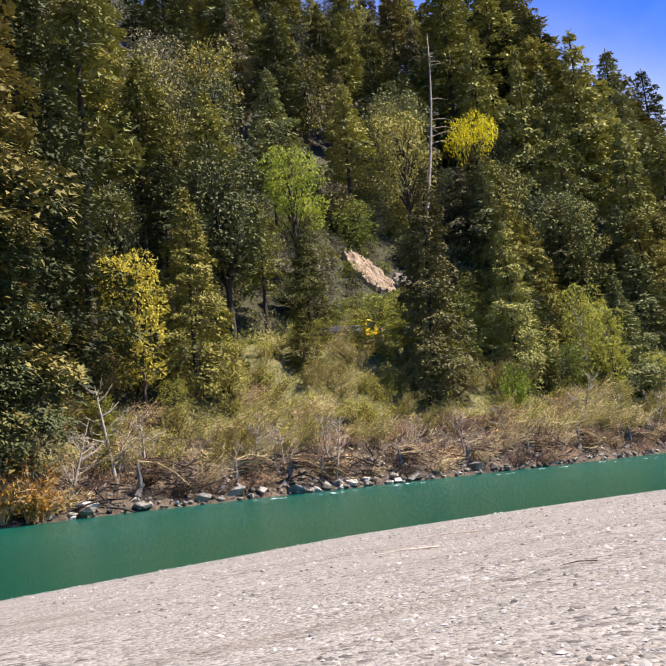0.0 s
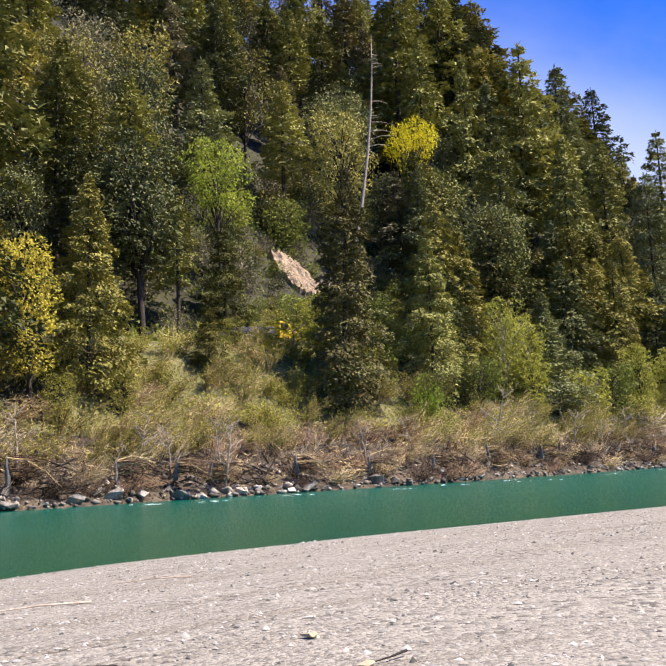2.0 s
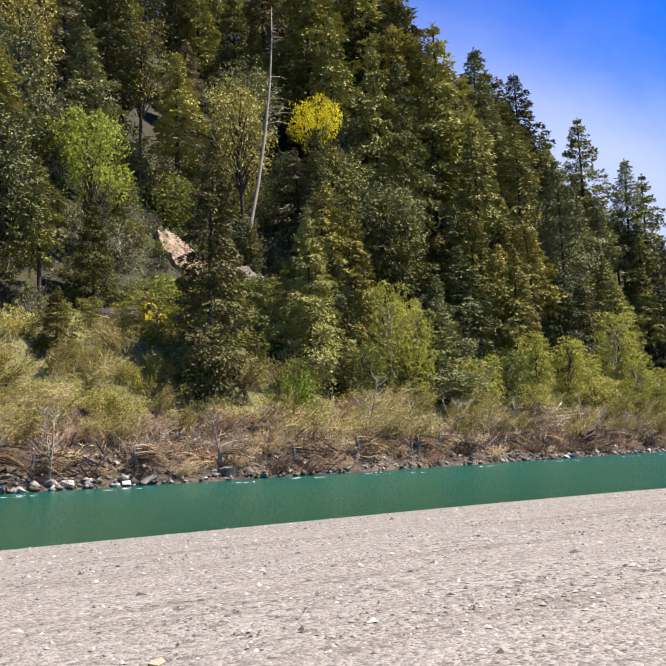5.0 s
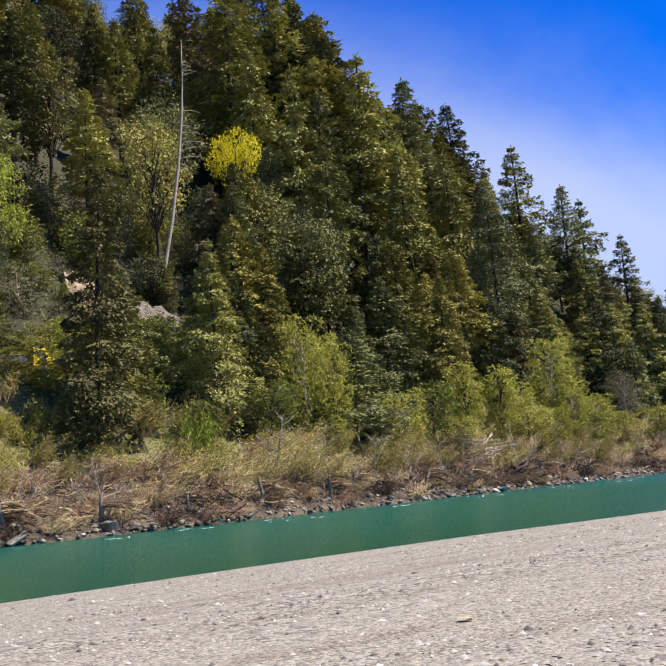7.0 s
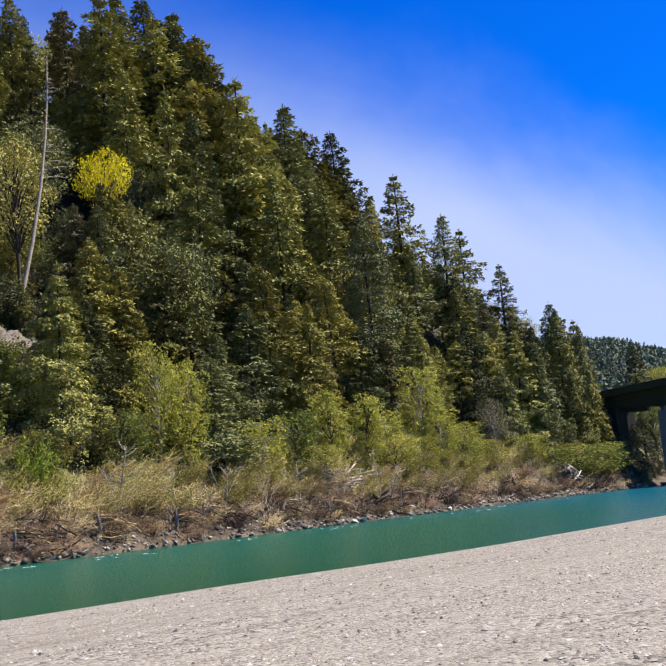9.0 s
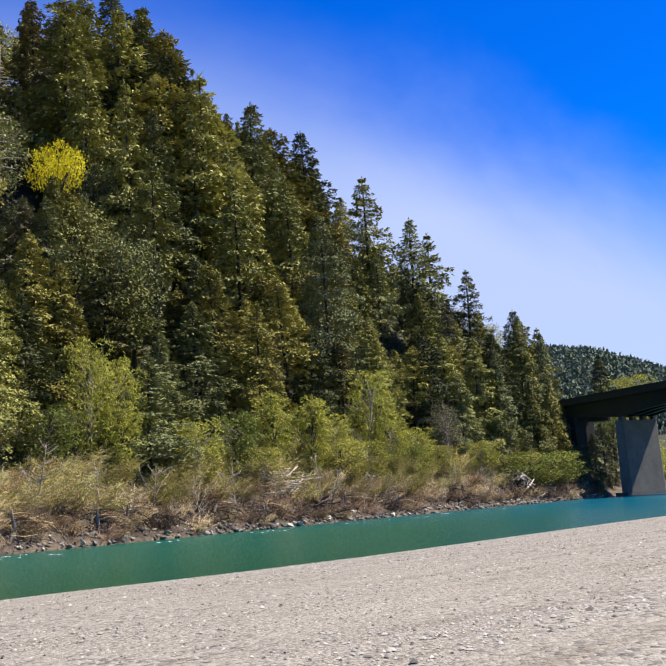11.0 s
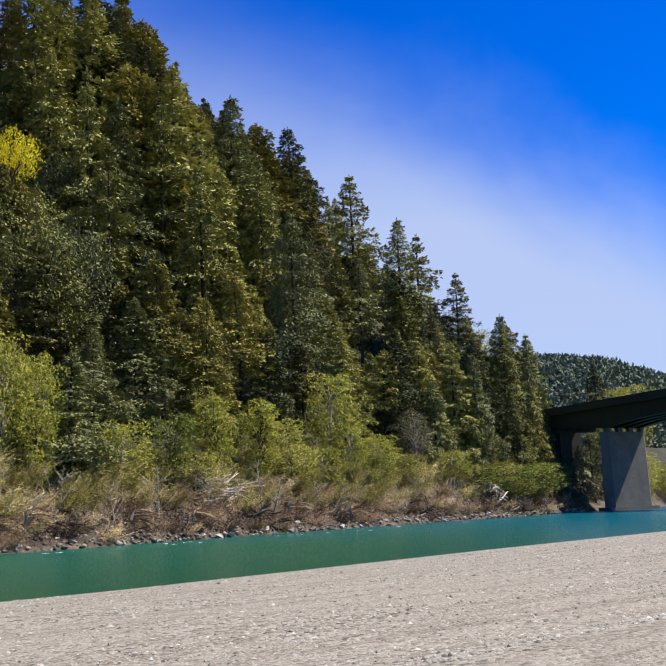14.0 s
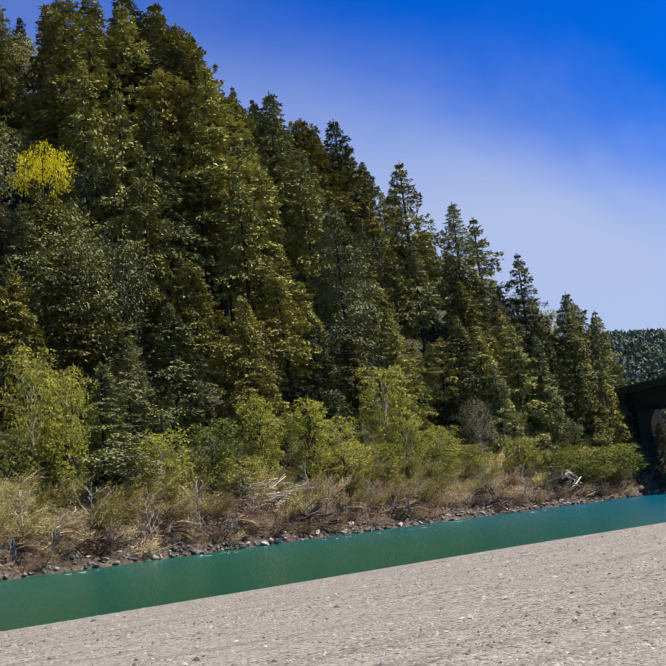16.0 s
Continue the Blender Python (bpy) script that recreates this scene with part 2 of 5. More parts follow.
# far trees, with the haze of distance put into their colour
FARWOOD = foliage("hazed_canopy", (0.075, 0.105, 0.075), (0.11, 0.145, 0.1), (0.16, 0.195, 0.125), thin=0.05, spread=0.00)

FIR = foliage("fir_needles", (0.0176, 0.0204, 0.00605), (0.19, 0.19, 0.0551), (0.54, 0.506, 0.155), thin=0.06, spread=0.40)
FIRDARK = foliage("dark_needles", (0.011, 0.0143, 0.00715), (0.112, 0.123, 0.0503), (0.368, 0.374, 0.155), thin=0.06, spread=0.40)
OLIVE = foliage("olive_needles", (0.0303, 0.0275, 0.00715), (0.233, 0.209, 0.0522), (0.575, 0.506, 0.144), thin=0.06, spread=0.40)
BROWNFIR = foliage("rusty_needles", (0.0204, 0.0187, 0.00715), (0.133, 0.116, 0.0427), (0.322, 0.276, 0.103), thin=0.06, spread=0.30)
OLDFIR = foliage("brown_olive_needles", (0.0413, 0.0341, 0.011), (0.162, 0.133, 0.038), (0.356, 0.293, 0.092), thin=0.06, spread=0.15)
GREYFIR = foliage("lichen_grey_needles", (0.0275, 0.0264, 0.0132), (0.157, 0.142, 0.0741), (0.437, 0.391, 0.23), thin=0.06, spread=0.30)
SPRING = foliage("spring_leaves", (0.117, 0.122, 0.0198), (0.324, 0.32, 0.054), (0.504, 0.477, 0.104), thin=0.32, spread=0.30)
GREENLEAF = foliage("green_leaves", (0.035, 0.045, 0.01), (0.16, 0.185, 0.036), (0.34, 0.36, 0.075), thin=0.22, spread=0.30)
FRESH = foliage("fresh_green_leaves", (0.06, 0.09, 0.01), (0.2, 0.28, 0.03), (0.36, 0.45, 0.06), thin=0.28, spread=0.3)
YELLOW = foliage("yellow_leaves", (0.36, 0.31, 0.012), (0.68, 0.585, 0.025), (0.83, 0.73, 0.06), thin=0.4, spread=0.10)
GOLD = foliage("golden_leaves", (0.22, 0.19, 0.025), (0.54, 0.45, 0.07), (0.74, 0.62, 0.13), thin=0.35, spread=0.10)
LIME = foliage("lime_leaves", (0.173, 0.204, 0.024), (0.334, 0.384, 0.054), (0.519, 0.564, 0.108), thin=0.4, spread=0.10)
RUST = foliage("rusty_leaves", (0.16, 0.075, 0.016), (0.32, 0.16, 0.03), (0.46, 0.28, 0.05), thin=0.3, spread=0.10)
WILLOW = foliage("willow_leaves", (0.11, 0.105, 0.022), (0.3, 0.28, 0.062), (0.5, 0.45, 0.12), thin=0.3, spread=0.40)
BRUSH = foliage("dry_brush_leaves", (0.15, 0.1, 0.055), (0.38, 0.27, 0.155), (0.58, 0.44, 0.28), thin=0.2, spread=0.40)

# ---- lie of the land ----
WATER_Z = -0.85
rng = np.random.default_rng(7)


def far_shore(u):
    return np.interp(u, [-400, -30, 0, 12, 22, 31, 45, 60, 72, 86, 97, 110, 137, 175, 205, 240, 330, 2500],
                     [10, 50, 57, 60.5, 64.5, 66, 67.8, 69.5, 71.5, 75, 78, 81, 87.5, 94.5, 100, 106, 118, 420])


def near_shore(u):
    return np.interp(u, [-400, -40, 6, 10.5, 16, 24, 34, 41, 50, 56, 63, 72, 86, 104, 250, 2500],
                     [-40, 2, 17.7, 19.6, 22, 23.4, 24.3, 24.9, 25.3, 24.8, 24.8, 25.8, 27.5, 29, 41, 330])


def smooth(a, b, x):
    q = np.clip((x - a) / (b - a), 0, 1)
    return q * q * (3 - 2 * q)


def slope_height(s):
    return np.interp(s, [0, 2.5, 6, 11, 17, 20.5, 28, 44, 60, 100, 160, 230, 600], [WATER_Z, 0.6, 3.0, 6.5, 12.5, 14.3, 14.9, 28, 42.5, 79, 128, 165, 190])


def height(u, v):
    """Ground height: gravel bar, river bed, bank, road bench and the steep wooded hill."""
    u, v = np.asarray(u, float), np.asarray(v, float)
    s, n = v - far_shore(u), near_shore(u) - v
    top = np.clip((u - 30) * 0.002 - 0.02, -0.08, 0.1)
    bar = WATER_Z + (top - WATER_Z) * np.clip(n / 15, 0, 1) ** 0.75
    bar = bar + smooth(6, 20, n) * 0.07 * np.sin(u * 0.31 + v * 0.55) * np.sin(v * 0.5 - u * 0.13)
    hill = slope_height(s)
    ends = 1 - 0.88 * smooth(238, 300, u)
    hill = np.where(hill > 15, 15 + (hill - 15) * ends, hill)
    bed = WATER_Z - 0.4 - 1.8 * np.sqrt(np.clip(np.minimum(-n, -s) / 14, 0, 1))
    return np.where(n >= 0, bar, np.where(s >= 0, hill, bed))


def ground_z(u, v):
    return float(height(u, v))


def mesh_of(name, verts, faces, materials, smooth_shade=False, index=None):
    me = bpy.data.meshes.new(name)
    me.from_pydata([tuple(map(float, p)) for p in verts], [], faces)
    for m in materials:
        me.materials.append(m)
    if index is not None:
        me.polygons.foreach_set("material_index", np.asarray(index, np.int32))
    if smooth_shade:
        me.polygons.foreach_set("use_smooth", np.ones(len(me.polygons), bool))
    me.update()
    return me


def build_ground():
    us = np.r_[-2500, -1500, -800, -400, -250, -150, -100, np.arange(-70, 270, 2.0), np.arange(270, 340, 6), 360, 420, 520, 700, 1000, 1600, 2500]
    vs = np.r_[-2500, -1200, -600, -300, -150, -80, -50, -30, np.arange(-20, 50, 1.0), np.arange(50, 130, 1.6), np.arange(130, 250, 6), 280, 340, 450, 700, 1200, 2500]
    U, V = np.meshgrid(us, vs)
    Z = height(U, V)
    s = V - far_shore(U)
    bump = np.array([noise.noise(Vector((float(a) * 0.22, float(b) * 0.22, 0.0))) for a, b in zip(U.ravel(), V.ravel())]).reshape(U.shape)
    Z = Z + np.where(s > 1, bump * np.clip(s / 12, 0, 1) * 0.9, 0)
    nu, nv = len(us), len(vs)
    verts = np.c_[U.ravel(), V.ravel(), Z.ravel()]
    faces, index = [], []
    for j in range(nv - 1):
        for i in range(nu - 1):
            a = j * nu + i
            faces.append((a, a + 1, a + nu + 1, a + nu))
            cu, cv = (us[i] + us[i + 1]) / 2, (vs[j] + vs[j + 1]) / 2
            cs = cv - float(far_shore(cu))
            if cs < -1.0:
                index.append(0)
            elif cs < 9 + 3 * bump[j, i]:
                index.append(1)
            elif cs < 12 + 3 * bump[j, i] or 36 < cu < 62 and cs < 29 + 4 * bump[j, i]:
                index.append(3)
            else:
                index.append(2)
    ob = new("ground", mesh_of("ground", verts, faces, [GRAVEL, SOIL, DUFF, GRASS], True, index))
    return tagged(ob, "pale grey gravel bar, earthy bank and wooded hillside", "ground", kind="structure")


build_ground()


def build_river():
    us = np.r_[-2500, -900, -400, np.arange(-100, 340, 6.0), 400, 700, 1400, 2500]
    verts, faces = [], []
    for i, u in enumerate(us):
        a, b = float(near_shore(u)) - 1.5, float(far_shore(u)) + 1.2
        for k in range(9):
            verts.append((u, a + (b - a) * k / 8, WATER_Z))
        if i:
            for k in range(8):
                q = (i - 1) * 9 + k
                faces.append((q, q + 9, q + 10, q + 1))
    faces = [f[::-1] for f in faces]
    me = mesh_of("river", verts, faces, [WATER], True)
    me.flip_normals()
    if me.polygons[0].normal.z < 0:
        me.flip_normals()
    shoal = me.attributes.new("shoal", "FLOAT", "POINT")
    shoal.data.foreach_set("value", np.tile(np.clip(1 - np.arange(9) / 5.0, 0, 1), len(us)).astype(np.float32))
    return tagged(new("river", me), "calm turquoise-green river water", "river", kind="structure")


build_river()


FOAM = surface("white_water", 3.0, (0.45, 0.5, 0.5), (0.65, 0.7, 0.7), (0.85, 0.87, 0.87), rough=0.6, bump=0.4)


def build_riffles():
    """Small broken strips of white water where the current runs over stones."""
    g = np.random.default_rng(19)
    verts, faces = [], []
    for u, off in ((31, 4), (37, 6.5), (44, 5), (52, 7), (61, 5), (68, 9), (70, 4), (83, 6), (96, 8), (99, 5), (112, 7), (121, 10), (134, 6), (150, 8)):
        for k in range(4):
            x, y = u + g.normal(0, 1.3), float(far_shore(u)) - off + g.normal(0, 0.7)
            ln, wd = g.uniform(0.12, 0.5), g.uniform(0.02, 0.06)
            b = len(verts)
            verts += [(x - ln, y, WATER_Z + 0.01), (x, y - wd, WATER_Z + 0.006), (x + ln, y + 0.05, WATER_Z + 0.01), (x, y + wd, WATER_Z + 0.025)]
            faces.append((b, b + 1, b + 2, b + 3))
    tagged(new("riffles", mesh_of("riffles", verts, faces, [FOAM])), "small white riffles on the green river", "white water", kind="stuff")


build_riffles()


# ---- plants: shapes ----
class Soup:
    """Gathers tubes and leaves into one mesh."""

    def __init__(self):
        self.v, self.f = [], []

    def tube(self, points, radii, sides=5):
        base = len(self.v)
        for k, (p, r) in enumerate(zip(points, radii)):
            p = np.asarray(p, float)
            d = np.asarray(points[min(k + 1, len(points) - 1)], float) - np.asarray(points[max(k - 1, 0)], float)
            d /= np.linalg.norm(d) + 1e-9
            x = np.cross(d, (0, 0, 1) if abs(d[2]) < 0.9 else (1, 0, 0))
            x /= np.linalg.norm(x)
            y = np.cross(d, x)
            for q in range(sides):
                a = 2 * math.pi * q / sides
                self.v.append(p + r * (math.cos(a) * x + math.sin(a) * y))
        for k in range(len(points) - 1):
            for q in range(sides):
                a, b = base + k * sides + q, base + k * sides + (q + 1) % sides
                self.f.append((a, b, b + sides, a + sides))
        self.f.append(tuple(base + (len(points) - 1) * sides + q for q in range(sides)))

    def blades(self, p, d, n, length, width):
        """Many slim leaves at once; the arguments are arrays."""
        d = d / (np.linalg.norm(d, axis=1)[:, None] + 1e-9)
        w = np.cross(d, n)
        w = w / (np.linalg.norm(w, axis=1)[:, None] + 1e-9) * (width / 2)[:, None]
        k = len(self.v)
        self.v.extend(np.stack([p + w, p + d * length[:, None], p - w], 1).reshape(-1, 3))
        self.f.extend((k + 3 * j, k + 3 * j + 1, k + 3 * j + 2) for j in range(len(p)))

    def mesh(self, name, material, smooth_shade=False):
        return mesh_of(name, self.v, self.f, [material], smooth_shade)


def unit(x):
    return x / (np.linalg.norm(x) + 1e-9)


UP = np.array((0.0, 0.0, 1.0))


def conifer(seed, h, r, boughs, density, droop=0.35, ragged=0.25, bare=0.06, taper=0.85, fan=0.3, needle=0.2, steps=0.0):
    """Trunk and crown of a conifer: flat drooping boughs round the trunk, each a pad of small needle sprays."""
    g = np.random.default_rng(seed)
    trunk, crown = Soup(), Soup()
    bend = g.normal(0, 0.012 * h, 2)
    axis = lambda q: np.array((bend[0] * q * q, bend[1] * q * q, h * q))
    trunk.tube([axis(q) for q in (0, 0.03, 0.3, 0.6, 0.85, 0.99)], [h * 0.018, h * 0.013, h * 0.0105, h * 0.007, h * 0.0035, 0.015], 7)
    for k in range(boughs):
        x = min(1.0, max(0.0, (k + g.uniform(-2, 2)) / (boughs - 1)))
        q = bare + (0.985 - bare) * (1 - (1 - x) ** 1.55)
        if steps:
            q = min(0.985, q + 0.35 * (round(q * steps) / steps - q))
        az = k * 2.39996 + g.uniform(-0.5, 0.5)
        out = np.array((math.cos(az), math.sin(az), 0.0))
        side = np.cross(UP, out)
        lump = 1 + 0.6 * noise.noise(Vector((out[0] * 1.2, out[1] * 1.2, q * 6 + seed)))
        reach = r * ((1 - q) ** taper + 0.03) * (0.6 + 0.4 * min(1.0, (q - bare) * 6))
        length = max(0.16, reach * lump * g.uniform(1 - ragged, 1 + ragged * 0.7))
        rise = 0.75 * q - 0.2 + g.normal(0, 0.12)
        n = int(density * length ** 1.25) + 9
        f = 1 - 0.72 * g.uniform(0, 1, n) ** 1.7
        lat = g.uniform(-1, 1, n) * fan * length * 2 * np.sqrt(np.clip(f * (1.03 - f), 0, 1))
        lift = length * (rise * f - droop * f * f) - 0.35 * np.abs(lat) - g.exponential(0.07 * length + 0.02, n)
        p = axis(q) + np.outer(length * f, out) + np.outer(lat, side) + np.outer(lift, UP)
        d = out * 0.8 + np.outer(np.sign(lat) * g.uniform(0.1, 1.0, n), side) + np.outer(g.normal(-0.25, 0.4, n), UP) + g.normal(0, 0.25, (n, 3))
        nn = UP + out * 0.55 + g.normal(0, 0.38, (n, 3))
        size = needle * min(1.0, 0.45 + 0.7 * length) * g.uniform(0.6, 1.4, n)
        crown.blades(p, d, nn, size, size * g.uniform(0.5, 0.85, n))
    n = 26
    p = axis(0.985) - np.outer(g.uniform(-0.02, 0.09, n) * h, UP)
    crown.blades(p, np.c_[g.normal(0, 0.5, (n, 2)), g.uniform(0.3, 1.2, n)], g.normal(0, 1, (n, 3)), needle * g.uniform(0.7, 1.4, n), needle * np.full(n, 0.4))
    return trunk, crown


def broadleaf(seed, h, r, lobes, count, leaf=0.45, low=0.35):
    """Trunk with limbs and an uneven crown of leaf clumps."""
    g = np.random.default_rng(seed)
    trunk, crown = Soup(), Soup()
    lean = g.normal(0, 0.05 * h, 2)
    axis = lambda q: np.array((lean[0] * q, lean[1] * q, h * q))
    trunk.tube([axis(0), axis(0.04), axis(low), axis(0.75)], [h * 0.022, h * 0.016, h * 0.012, h * 0.004], 6)
    for k in range(lobes):
        q = low + (0.95 - low) * (k + g.uniform()) / lobes
        az = k * 2.4 + g.uniform(-0.5, 0.5)
        wide = r * math.sqrt(max(0.05, 1 - ((q - 0.58) / 0.5) ** 2))
        c = axis(q) + np.array((math.cos(az), math.sin(az), 0)) * wide * g.uniform(0.35, 0.8)
        size = r * g.uniform(0.2, 0.4)
        s = axis(max(low * 0.7, q - 0.25))
        trunk.tube([s, (s + c) / 2 + UP * 0.04 * h, c], [h * 0.007, h * 0.004, h * 0.0015], 4)
        n = count // lobes
        d = g.normal(0, 1, (n, 3)) + UP * 0.25
        d /= np.linalg.norm(d, axis=1)[:, None]
        rough = np.array([1 + 0.45 * noise.noise(Vector(e * 2.1 + k)) for e in d])
        p = c + d * (size * rough * g.uniform(0.35, 1.0, n) ** 0.4)[:, None] * np.array((1.15, 1.15, 0.75))
        crown.blades(p, d + g.normal(0, 0.7, (n, 3)) - UP * 0.25, UP * 0.7 + d * 0.8 + g.normal(0, 0.4, (n, 3)), leaf * g.uniform(0.6, 1.3, n), leaf * g.uniform(0.5, 0.9, n))
    return trunk, crown


def shrub(seed, h, r, stems, count, leaf=0.22, lean=0.0, twigs=320):
    """Many arching stems from one base, with fine twigs and small leaves, combed over by floods."""
    g = np.random.default_rng(seed)
    wood, crown = Soup(), Soup()
    for k in range(stems):
        az, tilt = g.uniform(0, 2 * math.pi), g.uniform(0.1, 1.0)
        out = np.array((math.cos(az), math.sin(az), 0.0))
        top = h * g.uniform(0.55, 1.05) * (1 - 0.35 * tilt)
        base = out * g.uniform(0, 0.25) * r
        drift = np.array((lean * top, 0, 0))
        at = lambda f: base + np.outer(f ** 1.4, out * r * tilt + drift) + np.outer(top * (f - 0.18 * tilt * f * f), UP)
        wood.tube([p for p in at(np.array((0.0, 0.35, 0.7, 1.0)))], [0.045, 0.03, 0.02, 0.007], 3)
        n = twigs // stems
        f = g.uniform(0.2, 1.0, n)
        p = at(f) + g.normal(0, 0.05 * h, (n, 3))
        d = out * 0.5 * tilt + np.array((lean * 1.3, 0, 0.35)) + g.normal(0, 0.35, (n, 3))
        wood.blades(p, d, g.normal(0, 1, (n, 3)), h * g.uniform(0.12, 0.32, n), g.uniform(0.03, 0.055, n))
        n = count // stems
        f = g.uniform(0.3, 1.05, n)
        p = at(f) + g.normal(0, 0.07 * h, (n, 3))
        p[:, 2] = np.maximum(p[:, 2], 0.1)
        d = g.normal(0, 1, (n, 3)) + np.array((lean, 0, 0.4))
        crown.blades(p, d, g.normal(0, 1, (n, 3)) + UP * 0.6, leaf * g.uniform(0.7, 1.7, n), leaf * g.uniform(0.35, 0.7, n))
    return wood, crown


def bare_tree(seed, h, spread, limbs, sub=5, thick=0.022):
    g = np.random.default_rng(seed)
    wood = Soup()
    lean = g.normal(0, 0.04 * h, 2)
    axis = lambda q: np.array((lean[0] * q * q, lean[1] * q * q, h * q))
    wood.tube([axis(q) for q in (-0.03, 0.3, 0.6, 1.0)], [h * thick, h * thick * 0.8, h * thick * 0.5, 0.01], 5)
    for k in range(limbs):
        q = g.uniform(0.2, 0.95)
        az = g.uniform(0, 2 * math.pi)
        d = np.array((math.cos(az), math.sin(az), g.uniform(0.2, 1.1)))
        ln = spread * (1.1 - q) * g.uniform(0.5, 1.2) + 0.3
        p1 = axis(q) + d * ln * 0.5 + g.normal(0, 0.05 * ln, 3)
        p2 = axis(q) + d * ln + UP * ln * 0.15
        wood.tube([axis(q), p1, p2], [h * thick * 0.4, h * thick * 0.25, 0.008], 4)
        for j in range(sub):
            e = unit(d + g.normal(0, 0.6, 3))
            s = p1 + (p2 - p1) * g.uniform(0, 0.9)
            wood.tube([s, s + e * ln * g.uniform(0.2, 0.5)], [0.018, 0.006], 3)
    return wood


STORE = new("store")


def plant(name, wood, crown, bark, leaves, label, category, group):
    """A plant as an Empty with a woody part and a leafy part."""
    base = new(name)
    tagged(base, label, category, group)
    t = new("trunk" if category == "tree" else "branchwork", wood.mesh("trunk", bark, True))
    t.parent = base
    c = new("crown" if category == "tree" else "foliage", crown.mesh("crown", leaves))
    c.parent = base
    return base


def stand(proto, u, v, size, turn=0.0, z=None, wide=1.0, tilt=(0.0, 0.0), label=""):
    zz = (ground_z(u, v) if z is None else z) - 0.15
    m = pose(u, v, zz, tilt[0], tilt[1], turn) @ Matrix.Diagonal((size * wide, size * wide, size, 1))
    ob = copy_thing(proto, m)
    if label:
        ob["label"] = label
    return ob


USED = []


def proto_conifer(seed, leaves, label, **kw):
    """Unit trees are 10 m high; they are scaled as they are set."""
    w, c = conifer(seed, 10.0, **kw)
    p = plant("fir_tree", w, c, BARK, leaves, label, "tree", "conifers on the wooded hillside")
    USED.append(p)
    return p


def proto_broad(seed, leaves, label, bark=BARK, name="broadleaf_tree", **kw):
    args = dict(h=10.0, r=3.2, lobes=34, count=4000, leaf=0.24)
    args.update(kw)
    w, c = broadleaf(seed, **args)
    kind, group = ("tree", "broadleaf trees on the hillside") if name == "broadleaf_tree" else ("shrub", "scrub on the open slope")
    p = plant(name, w, c, bark, leaves, label, kind, group)
    USED.append(p)
    return p


def proto_shrub(seed, leaves, label, bark=TWIG, name="willow_shrub", **kw):
    args = dict(h=4.0, r=2.8, stems=18, count=1300, leaf=0.16)
    args.update(kw)
    w, c = shrub(seed, **args)
    p = plant(name, w, c, bark, leaves, label, "shrub", "shrubs along the far bank")
    USED.append(p)
    return p


dense = dict(boughs=170, density=48, needle=0.17, bare=0.36)
FIRS = [
    proto_conifer(1, FIR, "tall dark green fir on the steep hillside", r=2.4, **dense),
    proto_conifer(2, FIRDARK, "tall blackish green conifer on the steep hillside", r=2.3, ragged=0.4, **dense),
    proto_conifer(3, OLIVE, "tall olive green conifer on the steep hillside", r=2.5, taper=0.72, **dense),
    proto_conifer(4, FIR, "tall ragged green fir on the steep hillside", r=2.2, ragged=0.5, steps=11, **dense),
    proto_conifer(5, BROWNFIR, "tall rusty brown-green conifer on the hillside", r=2.1, ragged=0.35, taper=0.72, **dense),
    proto_conifer(6, GREYFIR, "tall conifer grey with lichen on the hillside", r=2.1, ragged=0.5, steps=9, **dense),
]
SPIRES = [
    proto_conifer(15, FIRDARK, "pointed dark fir on the skyline", r=2.0, boughs=200, density=50, needle=0.15, ragged=0.4, taper=0.75, droop=0.2, bare=0.3),
    proto_conifer(16, FIR, "slim green fir with short boughs on the skyline", r=1.8, boughs=200, density=50, needle=0.15, ragged=0.5, taper=0.7, droop=0.2, bare=0.3, steps=14),
]
fine = dict(boughs=240, density=80, needle=0.14)
finest = dict(boughs=270, density=110, needle=0.11)
BIGFIRS = [
    proto_conifer(22, OLDFIR, "big olive-brown conifer at the river bank", r=2.0, ragged=0.35, taper=0.7, fan=0.38, **finest),
    proto_conifer(23, FIRDARK, "big dark conifer at the river bank", r=2.1, ragged=0.4, steps=10, fan=0.38, **finest),
    proto_conifer(24, OLIVE, "broad olive green fir above the bank", r=2.5, ragged=0.3, **fine),
    proto_conifer(25, FIR, "broad green fir above the bank", r=2.6, ragged=0.3, steps=9, **fine),
    proto_conifer(26, BROWNFIR, "brown-olive fir above the bank brush", r=2.1, ragged=0.3, fan=0.3, **fine),
]
mid = dict(boughs=190, density=62, needle=0.17)
EDGEFIRS = [
    proto_conifer(51, FIR, "young green fir at the foot of the wood", r=2.5, ragged=0.3, **mid),
    proto_conifer(52, FIRDARK, "young dark fir at the foot of the wood", r=2.4, ragged=0.35, **mid),
    proto_conifer(53, OLIVE, "young olive conifer at the foot of the wood", r=2.6, ragged=0.3, **mid),
]
LAYERED = proto_conifer(21, FIRDARK, "big dark fir with layered drooping boughs", r=2.5, boughs=220, density=85, needle=0.12, taper=0.72, steps=13, fan=0.42, ragged=0.25)
BROADS = [
    proto_broad(31, GREENLEAF, "green broadleaf tree among the conifers"),
    proto_broad(32, SPRING, "light green spring-leaved alder by the bank", bark=PALEBARK, r=3.0, low=0.07, leaf=0.25),
    proto_broad(33, OLIVE, "olive green madrone among the conifers", r=2.8),
    proto_broad(30, SPRING, "yellow-green young alder below the conifers", r=2.6, low=0.06, leaf=0.25),
]
